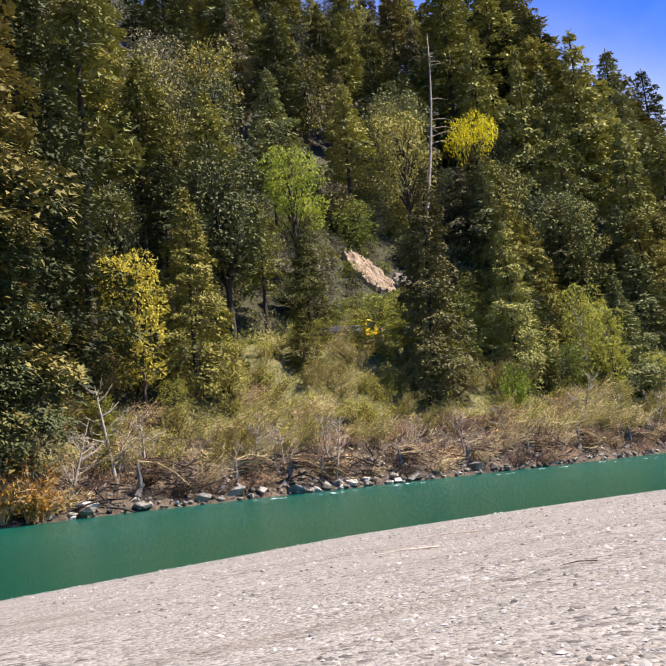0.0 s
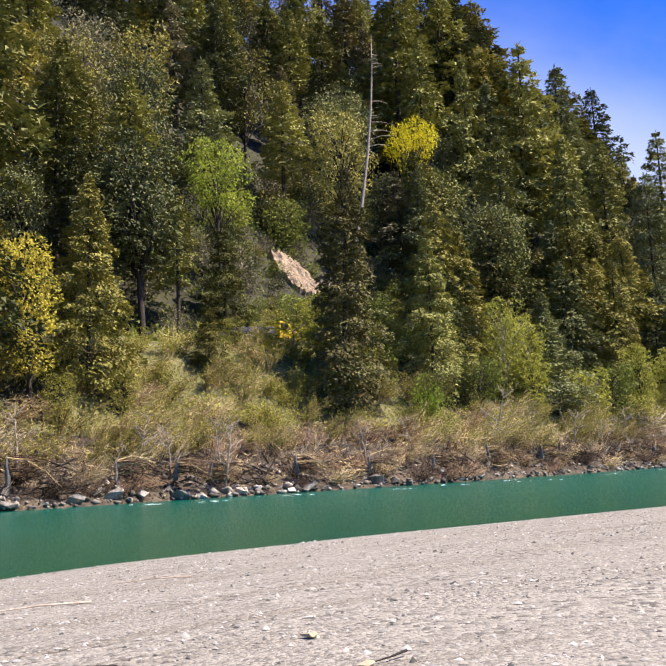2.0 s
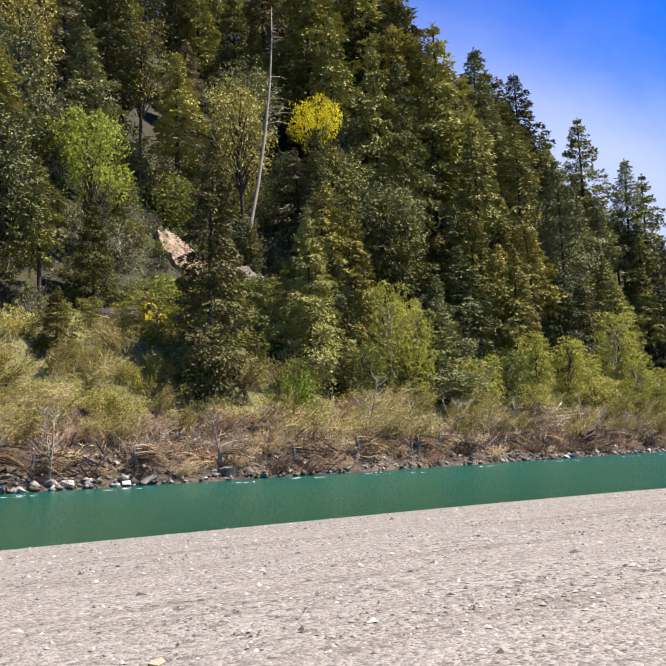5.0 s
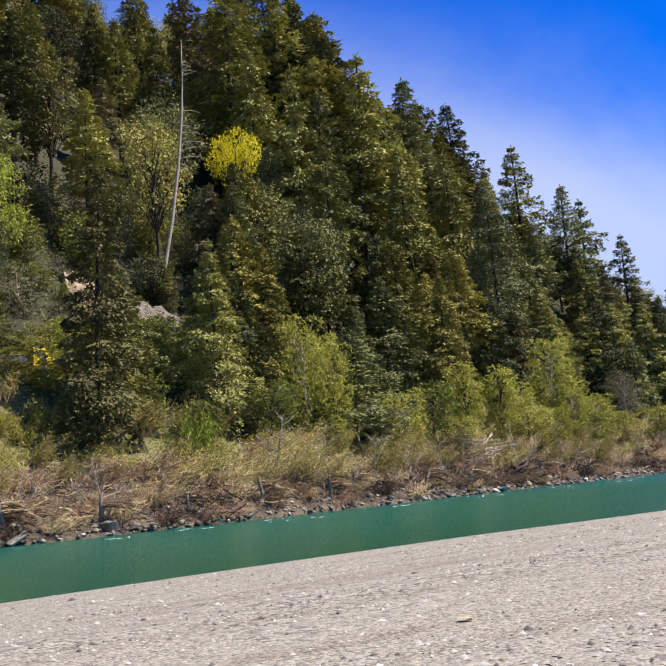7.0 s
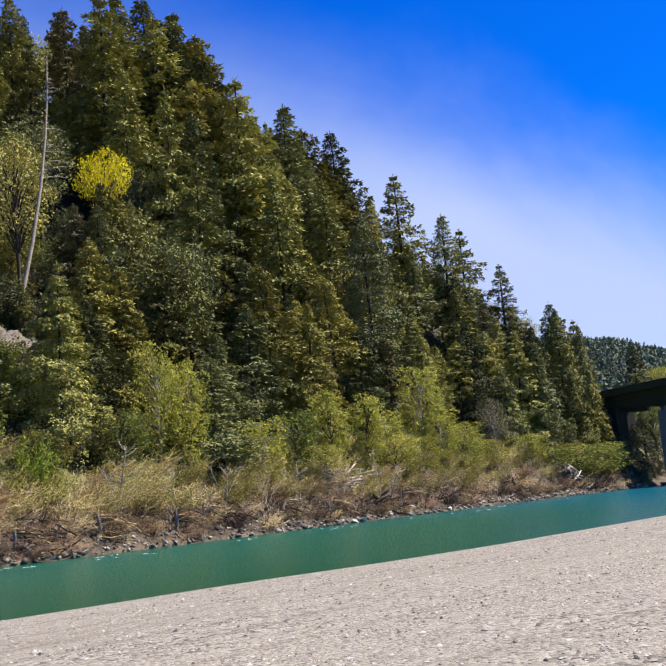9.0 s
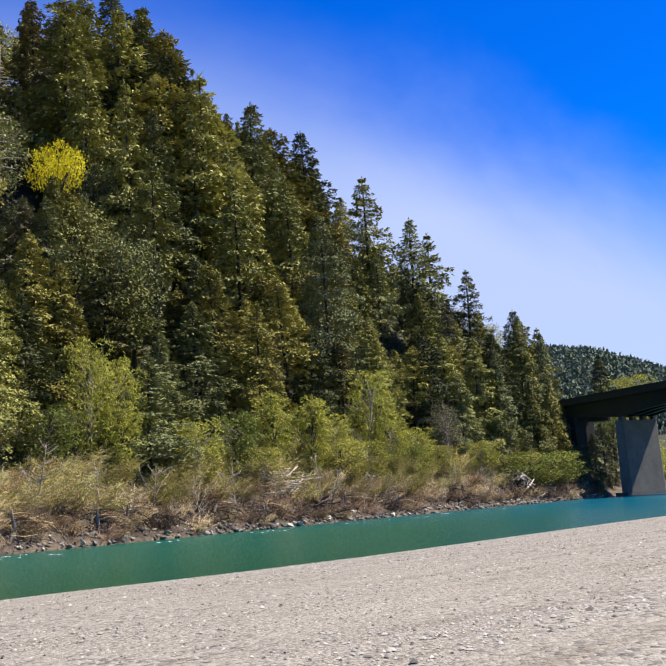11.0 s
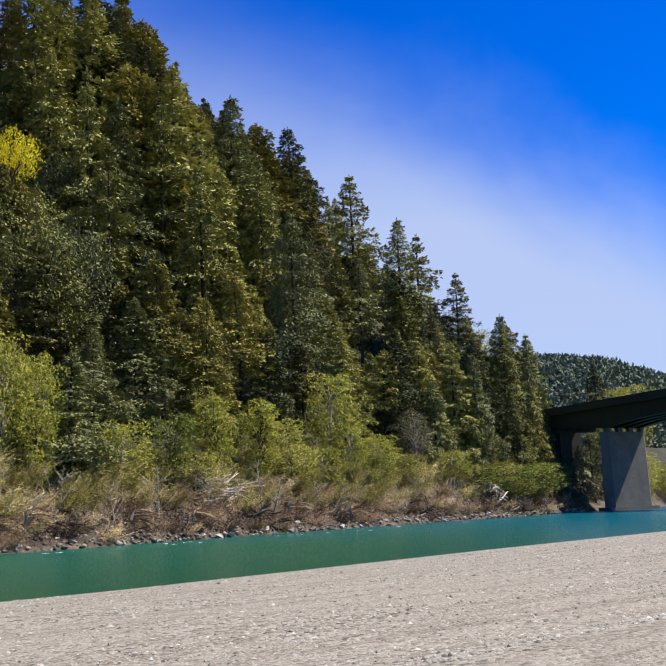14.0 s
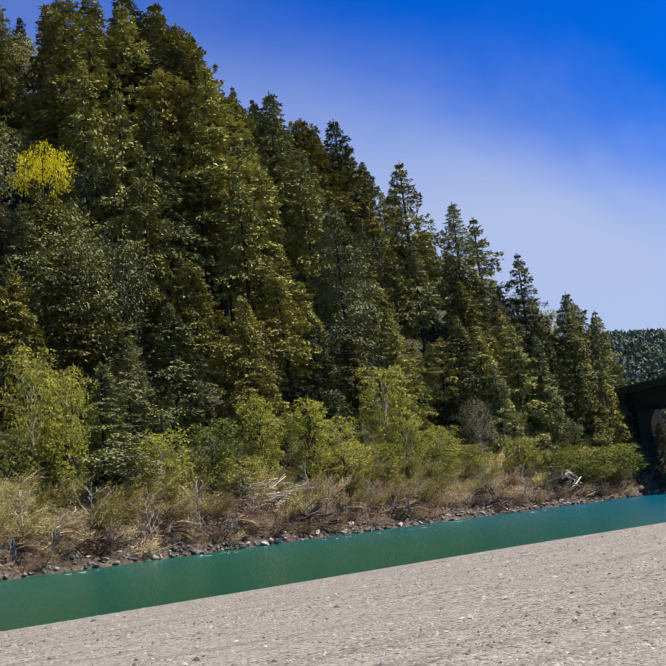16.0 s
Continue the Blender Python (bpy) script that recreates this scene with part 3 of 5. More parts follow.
OAKS = [
    proto_broad(81, FIRDARK, "dark rounded tanoak among the conifers", r=2.6, low=0.4, lobes=44, count=5200, leaf=0.18),
    proto_broad(82, FIR, "green rounded tanoak among the conifers", r=2.9, low=0.4, lobes=40, count=5200, leaf=0.18),
    proto_broad(83, GREYFIR, "grey-green lichened oak among the conifers", r=2.7, low=0.42, lobes=40, count=4600, leaf=0.17, bark=PALEBARK),
    proto_broad(84, OLIVE, "olive rounded madrone among the conifers", r=2.8, low=0.4, lobes=38, count=5200, leaf=0.18),
]
BUSHES = [
    proto_broad(37, SPRING, "light green leafy alder thicket by the bank", bark=PALEBARK, r=3.6, lobes=30, count=2600, low=0.06, leaf=0.34),
    proto_broad(38, GREENLEAF, "green leafy thicket below the conifers", r=3.8, lobes=30, count=2600, low=0.06, leaf=0.34),
    proto_broad(39, WILLOW, "olive willow thicket on the bank", r=4.2, lobes=30, count=2600, low=0.05, leaf=0.34),
]
SCRUB = [
    proto_broad(91, FIRDARK, "dark green scrub on the open slope", r=4.2, lobes=26, count=1200, low=0.05, leaf=0.48, name="scrub_bush"),
    proto_broad(92, GREENLEAF, "green scrub on the open slope", r=4.4, lobes=26, count=1200, low=0.05, leaf=0.48, name="scrub_bush"),
    proto_broad(93, GREYFIR, "grey-green scrub on the open slope", r=4.0, lobes=22, count=1100, low=0.05, leaf=0.46, name="scrub_bush", bark=PALEBARK),
    proto_broad(94, OLIVE, "olive scrub on the open slope", r=4.2, lobes=24, count=1200, low=0.05, leaf=0.48, name="scrub_bush"),
]
YTREE = proto_broad(34, YELLOW, "bright yellow broadleaf tree high on the hillside", count=2700, r=4.6, lobes=13, low=0.83, leaf=0.19)
GOLDTREE = proto_broad(35, GOLD, "golden yellow broadleaf tree beside a fir", r=3.0, lobes=30, count=5600, low=0.2, leaf=0.19)
MAPLE = proto_broad(36, LIME, "lime green maple in front of dark trees", r=3.1, lobes=22, count=4600, low=0.5, leaf=0.2)
SHRUBS = [
    proto_shrub(41, WILLOW, "olive willow shrub with thin stems on the bank", lean=0.4),
    proto_shrub(42, BRUSH, "dry brown brush shrub on the rocky bank", h=3.2, r=2.6, count=420, lean=0.5, twigs=520),
    proto_shrub(43, WILLOW, "arching willow shrub in early leaf on the bank", h=4.6, r=3.0, stems=20, count=1300, lean=0.45, twigs=420),
    proto_shrub(44, SPRING, "light green leafy shrub on the bank", h=3.6, count=1200, leaf=0.18),
    proto_shrub(45, FRESH, "fresh green leafy bush below the trees", h=3.6, r=2.4, count=1500, leaf=0.2),
    proto_shrub(46, BRUSH, "tangled bare brush with dry leaves on the bank", h=2.6, r=2.6, stems=24, count=300, lean=0.6, twigs=620),
    proto_shrub(48, BRUSH, "dark leafless thicket over the rocks", h=2.6, r=2.6, stems=30, count=60, lean=0.55, bark=DARKTWIG, twigs=620),
]
RUSTBUSH = proto_shrub(47, RUST, "low orange-brown bush at the water's edge", h=3.0, r=2.4, count=800, leaf=0.26, name="rusty_bush")

# ---- trees that stand out ----
stand(BIGFIRS[0], 10, 69, 4.7, 20, wide=1.0)
stand(BIGFIRS[1], 17, 75, 4.3, 80, wide=1.0)
stand(BIGFIRS[0], 3, 72, 4.4, 140, wide=1.0)
stand(BIGFIRS[1], 12.5, 66, 2.3, 200, wide=1.2)
stand(FIRS[3], 25, 86, 4.0, 200)
stand(BIGFIRS[2], 32.6, 79.5, 1.95, 40, wide=1.0)
stand(GOLDTREE, 27.0, 76.8, 1.45, 30, wide=0.85)
stand(MAPLE, 57.7, 107, 2.05, 10, wide=0.72)
stand(BIGFIRS[3], 55.4, 101, 1.25, 60, wide=1.15)
stand(BIGFIRS[2], 45.4, 83, 0.66, 10, wide=1.4)
stand(BIGFIRS[4], 59.6, 81, 2.55, 110, wide=0.95)
stand(BIGFIRS[3], 74.5, 86, 1.9, 15, wide=1.0)
stand(YTREE, 102.5, 127.5, 2.7, 70, wide=0.47)
stand(SHRUBS[4], 68.5, 80, 1.5, 0, wide=0.75)
stand(BROADS[1], 90.5, 87.2, 1.15, 40, wide=0.8)
stand(LAYERED, 148, 116, 3.75, 0, wide=0.9)
stand(RUSTBUSH, 14.6, 62.0, 1.35, 0, wide=1.0)
stand(RUSTBUSH, 12.2, 61.2, 1.0, 90, wide=1.0)
SKYLINE = [
    (137.5, 136, 82.7, 3), (190.2, 166, 93.5, 0), (181.8, 166, 92.3, 2), (197.6, 153.6, 79, 1), (208.7, 150, 68.7, 0), (215, 150, 65.8, 3),
    (222.3, 144.5, 56, 1), (214.2, 126, 41.5, 0), (218.5, 127, 40, 2), (223.6, 126, 38, 1), (166.3, 192, 121, 3),
    (117, 150, 100, 1), (125.6, 160, 108, 3), (140, 170, 117, 0), (143.3, 165, 112, 1), (145, 160, 103, 2), (140.9, 150, 94, 0),
    (128, 150, 99.5, 3), (133, 150, 99, 0), (133, 140, 83, 2), (159.4, 178, 114, 1), (160, 150, 87, 0), (150, 175, 116, 3),
]
for u, v, top, k in SKYLINE:
    stand(SPIRES[k % 2] if k < 2 else FIRS[k], u, v, (top + 0.8 - ground_z(u, v)) / 10, u * 7, wide=1.25)


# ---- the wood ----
def skyline_limit(u, v):
    """Highest treetop, fitted to the skyline as seen from two camera places."""
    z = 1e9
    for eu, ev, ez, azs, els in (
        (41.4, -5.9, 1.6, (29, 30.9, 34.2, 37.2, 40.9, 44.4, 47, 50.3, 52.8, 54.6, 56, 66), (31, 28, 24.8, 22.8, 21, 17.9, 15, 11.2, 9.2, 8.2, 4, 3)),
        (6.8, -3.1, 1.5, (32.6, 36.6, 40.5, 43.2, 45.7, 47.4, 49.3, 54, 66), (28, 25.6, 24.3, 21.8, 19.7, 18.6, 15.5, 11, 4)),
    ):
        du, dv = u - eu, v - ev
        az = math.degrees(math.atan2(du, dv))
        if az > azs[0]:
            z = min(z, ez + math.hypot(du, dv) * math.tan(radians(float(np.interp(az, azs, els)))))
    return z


SIGHT_TO = [(102.5, 127.5, 51, 5), (57.7, 108, 34, 5), (73.5, 115.5, 23.5, 4.5), (80.5, 114, 24, 4), (86.5, 121, 35, 2.5), (55.4, 101, 19, 4)]


def sight_limit(u, v):
    """Keeps trees below the sight lines from the camera to some trees and bare patches."""
    z = 1e9
    for eu, ev in ((8, -3), (20, -3), (32, -3)):
        for hu, hv, low, r in SIGHT_TO:
            d = Vector((hu - eu, hv - ev))
            w = Vector((u - eu, v - ev))
            f = w.dot(d) / d.length_squared
            if 0.2 < f < 1.03 and (w - d * f).length < r + 2:
                z = min(z, 1.5 + (low - 1.5) * f)
    return z


WOOD = []
g = np.random.default_rng(3)
s = 27.0
while s < 150:
    step = 9.6 if s < 60 else 12.0
    for u in np.arange(-40, 240, step):
        uu = u + g.uniform(-0.45, 0.45) * step
        ss = s + g.uniform(-0.45, 0.45) * step
        v = float(far_shore(uu)) + ss
        z = ground_z(uu, v)
        want = g.uniform(18, 40) if ss > 34 else g.uniform(11, 27)
        if 34 < uu < 84 and ss < 52:
            if ss < 29 and uu < 62 or 37 < ss < 51 and 66 < uu < 85:
                continue
            want = min(want, 11 if ss < 38 and uu > 52 else 26)
        lim = skyline_limit(uu, v) - z
        # upper trees are stretched towards the skyline fitted to the camera's view
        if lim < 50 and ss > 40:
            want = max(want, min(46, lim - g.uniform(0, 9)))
        tall = min(want, lim - g.uniform(0, 5), sight_limit(uu, v) - z)
        if tall < 6 or ss > float(np.interp(uu, [-40, -10, 10, 30, 50, 80, 110], [15, 30, 62, 85, 100, 125, 160])):
            continue
        wide = g.uniform(0.9, 1.25) * min(1.5, 0.6 + 1.3 / (tall / 10))
        turn = g.uniform(0, 360)
        if g.uniform() < (0.6 if uu < 125 else 0.87):
            kind = FIRS[g.choice(6, p=[0.26, 0.26, 0.18, 0.14, 0.07, 0.09])]
        else:
            kind = OAKS[g.choice(4, p=[0.4, 0.2, 0.16, 0.24])]
            tall, wide = min(tall, 24), g.uniform(0.8, 1.05)
        WOOD.append((kind, uu, v, tall / 10, turn, wide))
    s += step * 0.9
for kind, u, v, size, turn, wide in WOOD:
    stand(kind, u, v, size, turn, wide=wide)

# lower edge of the wood: young firs, alders and thickets
for u, v, tall, rad, k in ((88.1, 97.6, 17.4, 4.8, 2), (107.8, 98.5, 16, 5.2, 1), (122.6, 106, 18, 5.2, 2), (164.2, 108.5, 20.1, 5, 1), (178.8, 109.2, 21.5, 5.2, 0), (183.3, 108, 21.3, 4.6, 1),
                           (201.6, 115.4, 26.4, 5, 0), (208.1, 114.5, 25.3, 3.4, 1), (200.2, 108.1, 18.9, 3.6, 2), (173.2, 112.2, 18, 5.2, 0), (118.7, 99.1, 18.7, 4.1, 2), (93.8, 88.1, 13, 4.8, 1),
                           (132, 103, 17, 4.6, 1), (150, 107, 16, 4.6, 0), (100, 95, 12, 4, 1), (190, 113, 22, 5, 1), (195, 109, 17, 4, 0), (170, 106, 15, 4.2, 1), (81, 92, 13, 4, 1), (66, 90, 12, 4, 1)):
    stand(EDGEFIRS[k], u, v, tall / 10, u * 13, wide=rad / (tall * 0.21))
for u, v, tall, rad, kind in ((86.1, 87, 13.5, 2.9, BROADS[1]), (88.8, 84.8, 8.6, 2.8, BROADS[3]), (90.8, 89.3, 10.9, 2.6, BROADS[1]), (115.5, 92.3, 10.7, 3.4, BROADS[3]), (122.7, 94.1, 10.4, 3.6, BROADS[3]),
                              (140.7, 100.2, 14.4, 4.1, BROADS[1]), (160.4, 101.8, 11, 3.7, OAKS[2]), (141.6, 97.4, 9, 3, BROADS[1]), (69.3, 91.1, 7, 2.7, BROADS[0]), (58.1, 80.3, 6.6, 2.6, SCRUB[0]),
                              (181.9, 100.8, 6, 5.4, BUSHES[1]), (190.4, 102.3, 6.2, 4.9, BUSHES[1]), (174.1, 100.3, 5.3, 4.5, BUSHES[1]), (56.9, 86.6, 4.2, 3.6, BUSHES[0]), (93.2, 91, 6, 4.6, BROADS[3]),
                              (130, 96.5, 8, 3, BROADS[1]), (107, 90, 8, 3, BUSHES[1]), (150, 99, 7.5, 3.2, BROADS[1]), (100, 88, 7, 3, BUSHES[0]), (128, 93.5, 6, 3, BUSHES[2]), (135, 95, 6, 3, BUSHES[0]),
                              (80, 85, 6, 2.6, BUSHES[1]), (110, 88.5, 5, 2.6, BUSHES[2]), (168, 101.5, 6, 3, BUSHES[0]), (197, 104, 6, 3.5, BUSHES[1]), (155, 99.5, 5, 3, BUSHES[2]), (146, 97.5, 5, 3, BUSHES[1])):
    stand(kind, u, v, tall / 10, u * 17, wide=rad / (tall * 0.3))
for u in np.arange(66, 212, 6.0):
    uu, ss = u + g.uniform(-3, 3), g.uniform(17, 26)
    v = float(far_shore(uu)) + ss
    tall = min(g.uniform(13, 24), sight_limit(uu, v) - ground_z(uu, v))
    if tall > 5:
        stand(FIRS[g.choice([0, 1, 2, 3, 4])], uu, v, tall / 10, g.uniform(0, 360), wide=g.uniform(1.1, 1.4))
for u, ss, size, k in ((58, 15, 0.45, 2), (63, 13.5, 0.5, 0), (66, 17, 0.55, 2), (35, 11, 0.4, 2), (22, 8, 0.4, 0), (29, 10, 0.4, 2),
                       (30, 24, 0.6, 1), (70, 20, 0.7, 1), (62, 22, 0.6, 0), (77, 22, 0.7, 2), (66, 30, 0.6, 1), (72, 33, 0.5, 2), (60, 28, 0.5, 2)):
    stand(BUSHES[k], u, float(far_shore(u)) + ss, size, u * 11, wide=1.1)
# dark firs behind the road clearing, and trees in front of the yellow crown
for u, v, tall, k in ((40, 96.5, 19, 1), (44, 98, 21, 1), (48.5, 98.5, 17, 3), (36, 95, 22, 1), (100.5, 123, 24.5, 0), (104.3, 124, 23, 2), (107, 126, 22, 1)):
    stand(FIRS[k], u, v, tall / 10, u * 5, wide=1.2)
# woods beyond the bridge
for u, v, tall, k in ((236, 116, 12, 3), (266, 136.5, 22, 1), (276, 137, 16, 2), (250, 122, 12, 3), (290, 140, 18, 2), (300, 128, 12, 2), (285, 121, 9, 3)):
    stand((FIRS[0], FIRS[1], BROADS[1], BROADS[0])[k], u, v, tall / 10, u * 3, wide=1.2)

# dark firs in place of bushes that lie in the bridge's shade
for u, v, tall, k in ((222, 108, 9, 1), (227, 106.5, 8, 1), (226, 113, 10, 1), (231, 110, 9, 3), (219, 111, 8, 1)):
    stand(FIRS[k], u, v, tall / 10, u * 9, wide=1.8)
for u, v, size, k in ((238, 108, 0.7, 0), (245, 112, 0.9, 0), (252, 110, 0.8, 0), (255, 113, 0.7, 1), (262, 113, 0.8, 0), (268, 116, 0.9, 1), (276, 117, 0.8, 0), (286, 119, 0.9, 1), (296, 121, 0.9, 0), (248, 108, 0.5, 2), (270, 112, 0.5, 2)):
    stand(BUSHES[k], u, v, size, u * 9, wide=1.2)
# dark scrub below the deck: dark growth, with the shade in its colour
for u, v, tall in ((204, 101.5, 4), (207, 103, 5), (210, 104.5, 5), (213, 104, 5), (205, 106, 6), (209, 108, 6), (214, 109, 6), (218, 106, 5), (222, 105, 5), (202, 104, 5), (206, 110, 7), (212, 113, 7), (203, 99.8, 3)):
    stand(SCRUB[0], u, v, tall / 10, u * 21, wide=1.1)
for k in range(60):
    uu, ss = 62 + k * 2.45 + g.uniform(-1.5, 1.5), g.uniform(9.5, 19)
    stand(SCRUB[g.choice([0, 1, 1, 3])], uu, float(far_shore(uu)) + ss, g.uniform(0.25, 0.5), g.uniform(0, 360), wide=1.2)
for k in range(60):
    uu, ss = g.uniform(54, 92), g.uniform(27, 50)
    v = float(far_shore(uu)) + ss
    if not (abs(uu - 72.4) < 2.8 and 108 < v < 121 or abs(uu - 80.5) < 3.6 and 110 < v < 117):
        stand(SCRUB[g.integers(4)], uu, v, g.uniform(0.14, 0.28), g.uniform(0, 360), wide=1.4)
for u, v, tall in ((66, 108, 3), (68, 111, 3), (69, 114, 2.6), (67, 116, 3), (70, 119, 3), (64, 112, 3.4), (65, 105, 3), (70, 107, 2.4), (62, 108, 3), (76.5, 112, 2.2), (75.5, 108, 2.4)):
    stand(SCRUB[int(u) % 4], u, v, tall / 10, u * 31, wide=1.3)
for u, v, tall in ((50.2, 87.6, 3.4), (53.4, 87.9, 3.2), (47.5, 88.2, 2.6)):
    stand(BUSHES[2], u, v, tall / 10, u * 5, wide=1.25)
# low green growth on the open slope round the slide
for k in range(170):
    uu, ss = g.uniform(46, 100), g.uniform(24, 66)
    v = float(far_shore(uu)) + ss
    if abs(uu - 72.4) < 3.2 and 105 < v < 121 or abs(uu - 80.5) < 4.2 and 108 < v < 117:
        continue
    tall = min(g.uniform(3.0, 7.5), sight_limit(uu, v) - ground_z(uu, v) + 1.5)
    if tall > 1.2:
        stand(SCRUB[g.integers(4)], uu, v, tall / 10, g.uniform(0, 360), wide=1.25)

# brush along the bank
for ss0, step, lo, hi in ((2.0, 2.3, 0.5, 0.85), (5.0, 2.7, 0.7, 1.05), (8.2, 3.2, 0.75, 1.1), (12.5, 4.2, 0.7, 1.1), (17.0, 6.0, 0.5, 0.9), (21.5, 7.0, 0.5, 0.9)):
    for u in np.arange(2, 204, step):
        uu, ss = u + g.uniform(-1.2, 1.2), ss0 + g.uniform(-1.3, 1.3)
        if uu < 18 and ss > 5 or 36 < uu < 58 and ss > 19.5 or uu > 64 and ss > 13:
            continue
        if ss < 3.8:
            k = g.choice([1, 5, 6, 6])
        elif ss < 7:
            k = g.choice([0, 5, 2, 6, 0])
        else:
            k = g.choice([0, 2, 3, 0, 1])
        stand(SHRUBS[k], uu, float(far_shore(uu)) + ss, g.uniform(lo, hi), g.uniform(-40, 40), wide=g.uniform(1.0, 1.3))


# willows that hide the foot of the road clearing
for u in np.arange(35, 60, 1.6):
    uu, ss = u + g.uniform(-1, 1), g.uniform(12.5, 17)
    if 43 < uu < 47.5:
        continue
    stand(SHRUBS[g.choice([0, 2, 2, 3])], uu, float(far_shore(uu)) + ss, g.uniform(0.6, 1.0), g.uniform(0, 360), wide=1.2)


def quads(name, corners, material, label, category):
    """Many loose four-cornered leaves (n x 4 x 3) as one mesh of kind stuff."""
    n = len(corners)
    me = bpy.data.meshes.new(name)
    me.vertices.add(4 * n)
    me.vertices.foreach_set("co", corners.astype(np.float32).ravel())
    me.loops.add(4 * n)
    me.loops.foreach_set("vertex_index", np.arange(4 * n, dtype=np.int32))
    me.polygons.add(n)
    me.polygons.foreach_set("loop_start", np.arange(n, dtype=np.int32) * 4)
    me.materials.append(material)
    me.update(calc_edges=True)
    me.validate()
    return tagged(new(name, me), label, category, kind="stuff")


def litter(g, n, u0, u1, s0, s1, rise, length, width, up):
    """Corners of n loose leaves scattered over the slope between two distances from the water."""
    u = g.uniform(u0, u1, n)
    s = g.uniform(s0, s1, n)
    v = far_shore(u) + s
    p = np.c_[u, v, height(u, v) + g.uniform(0, 1, n) ** 1.6 * rise * (0.4 + 0.6 * np.clip(np.sin(u * 0.7) * np.sin(v * 0.9 + u * 0.3) + 0.6, 0, 1))]
    d = g.normal(0, 1, (n, 3)) + np.array((0, 0, up))
    d /= np.linalg.norm(d, axis=1)[:, None]
    w = np.cross(d, g.normal(0, 1, (n, 3)))
    w /= np.linalg.norm(w, axis=1)[:, None]
    ln, wd = (length * g.uniform(0.5, 1.5, n))[:, None], (width * g.uniform(0.6, 1.4, n))[:, None]
    m = p + d * ln * 0.45
    return np.stack([p, m + w * wd / 2, p + d * ln, m - w * wd / 2], 1)


g = np.random.default_rng(12)
quads("bank_brush", litter(g, 10000, 0, 206, 3.2, 9, 1.7, 0.9, 0.055, 0.35), TWIG, "tangle of thin dry twigs on the river bank", "brush")
quads("dead_brush", litter(g, 11000, 0, 206, 0.5, 5, 1.9, 0.9, 0.06, 0.35), DARKTWIG, "tangle of dark dead twigs above the waterline", "brush")
quads("dry_leaves", litter(g, 6000, 0, 206, 2.4, 9, 1.6, 0.26, 0.12, 0.3), BRUSH, "dry brown leaves among the bank brush", "brush")
quads("willow_leaves", litter(g, 12000, 18, 206, 5, 17, 1.6, 0.34, 0.15, 0.4), WILLOW, "olive green undergrowth on the bank", "undergrowth")
quads("green_undergrowth", litter(g, 8000, 20, 214, 8, 24, 1.6, 0.36, 0.2, 0.4), SPRING, "light green undergrowth below the trees", "undergrowth")
quads("forest_undergrowth", litter(g, 40000, -10, 225, 20, 75, 2.2, 0.5, 0.3, 0.3), GREENLEAF, "dark green undergrowth on the wooded slope", "undergrowth")


# ---- bridge ----
def box(bm, lo, hi):
    r = bmesh.ops.create_cube(bm, size=1)
    for v in r["verts"]:
        v.co = Vector([lo[k] + (hi[k] - lo[k]) * (v.co[k] + 0.5) for k in range(3)])


def part(name, bm, material, parent, label=""):
    me = bpy.data.meshes.new(name)
    bmesh.ops.recalc_face_normals(bm, faces=bm.faces)
    bm.to_mesh(me)
    bm.free()
    me.materials.append(material)
    ob = new(name, me)
    ob.parent = parent
    if label:
        ob["label"] = label
    return ob


def prism(points, depth0, depth1):
    """A side profile in x and z, pushed out along y."""
    bm = bmesh.new()
    a = [bm.verts.new((x, depth0, z)) for x, z in points]
    b = [bm.verts.new((x, depth1, z)) for x, z in points]
    bm.faces.new(a)
    bm.faces.new(b[::-1])
    for k in range(len(points)):
        q = (k + 1) % len(points)
        bm.faces.new((a[k], b[k], b[q], a[q]))
    return bm


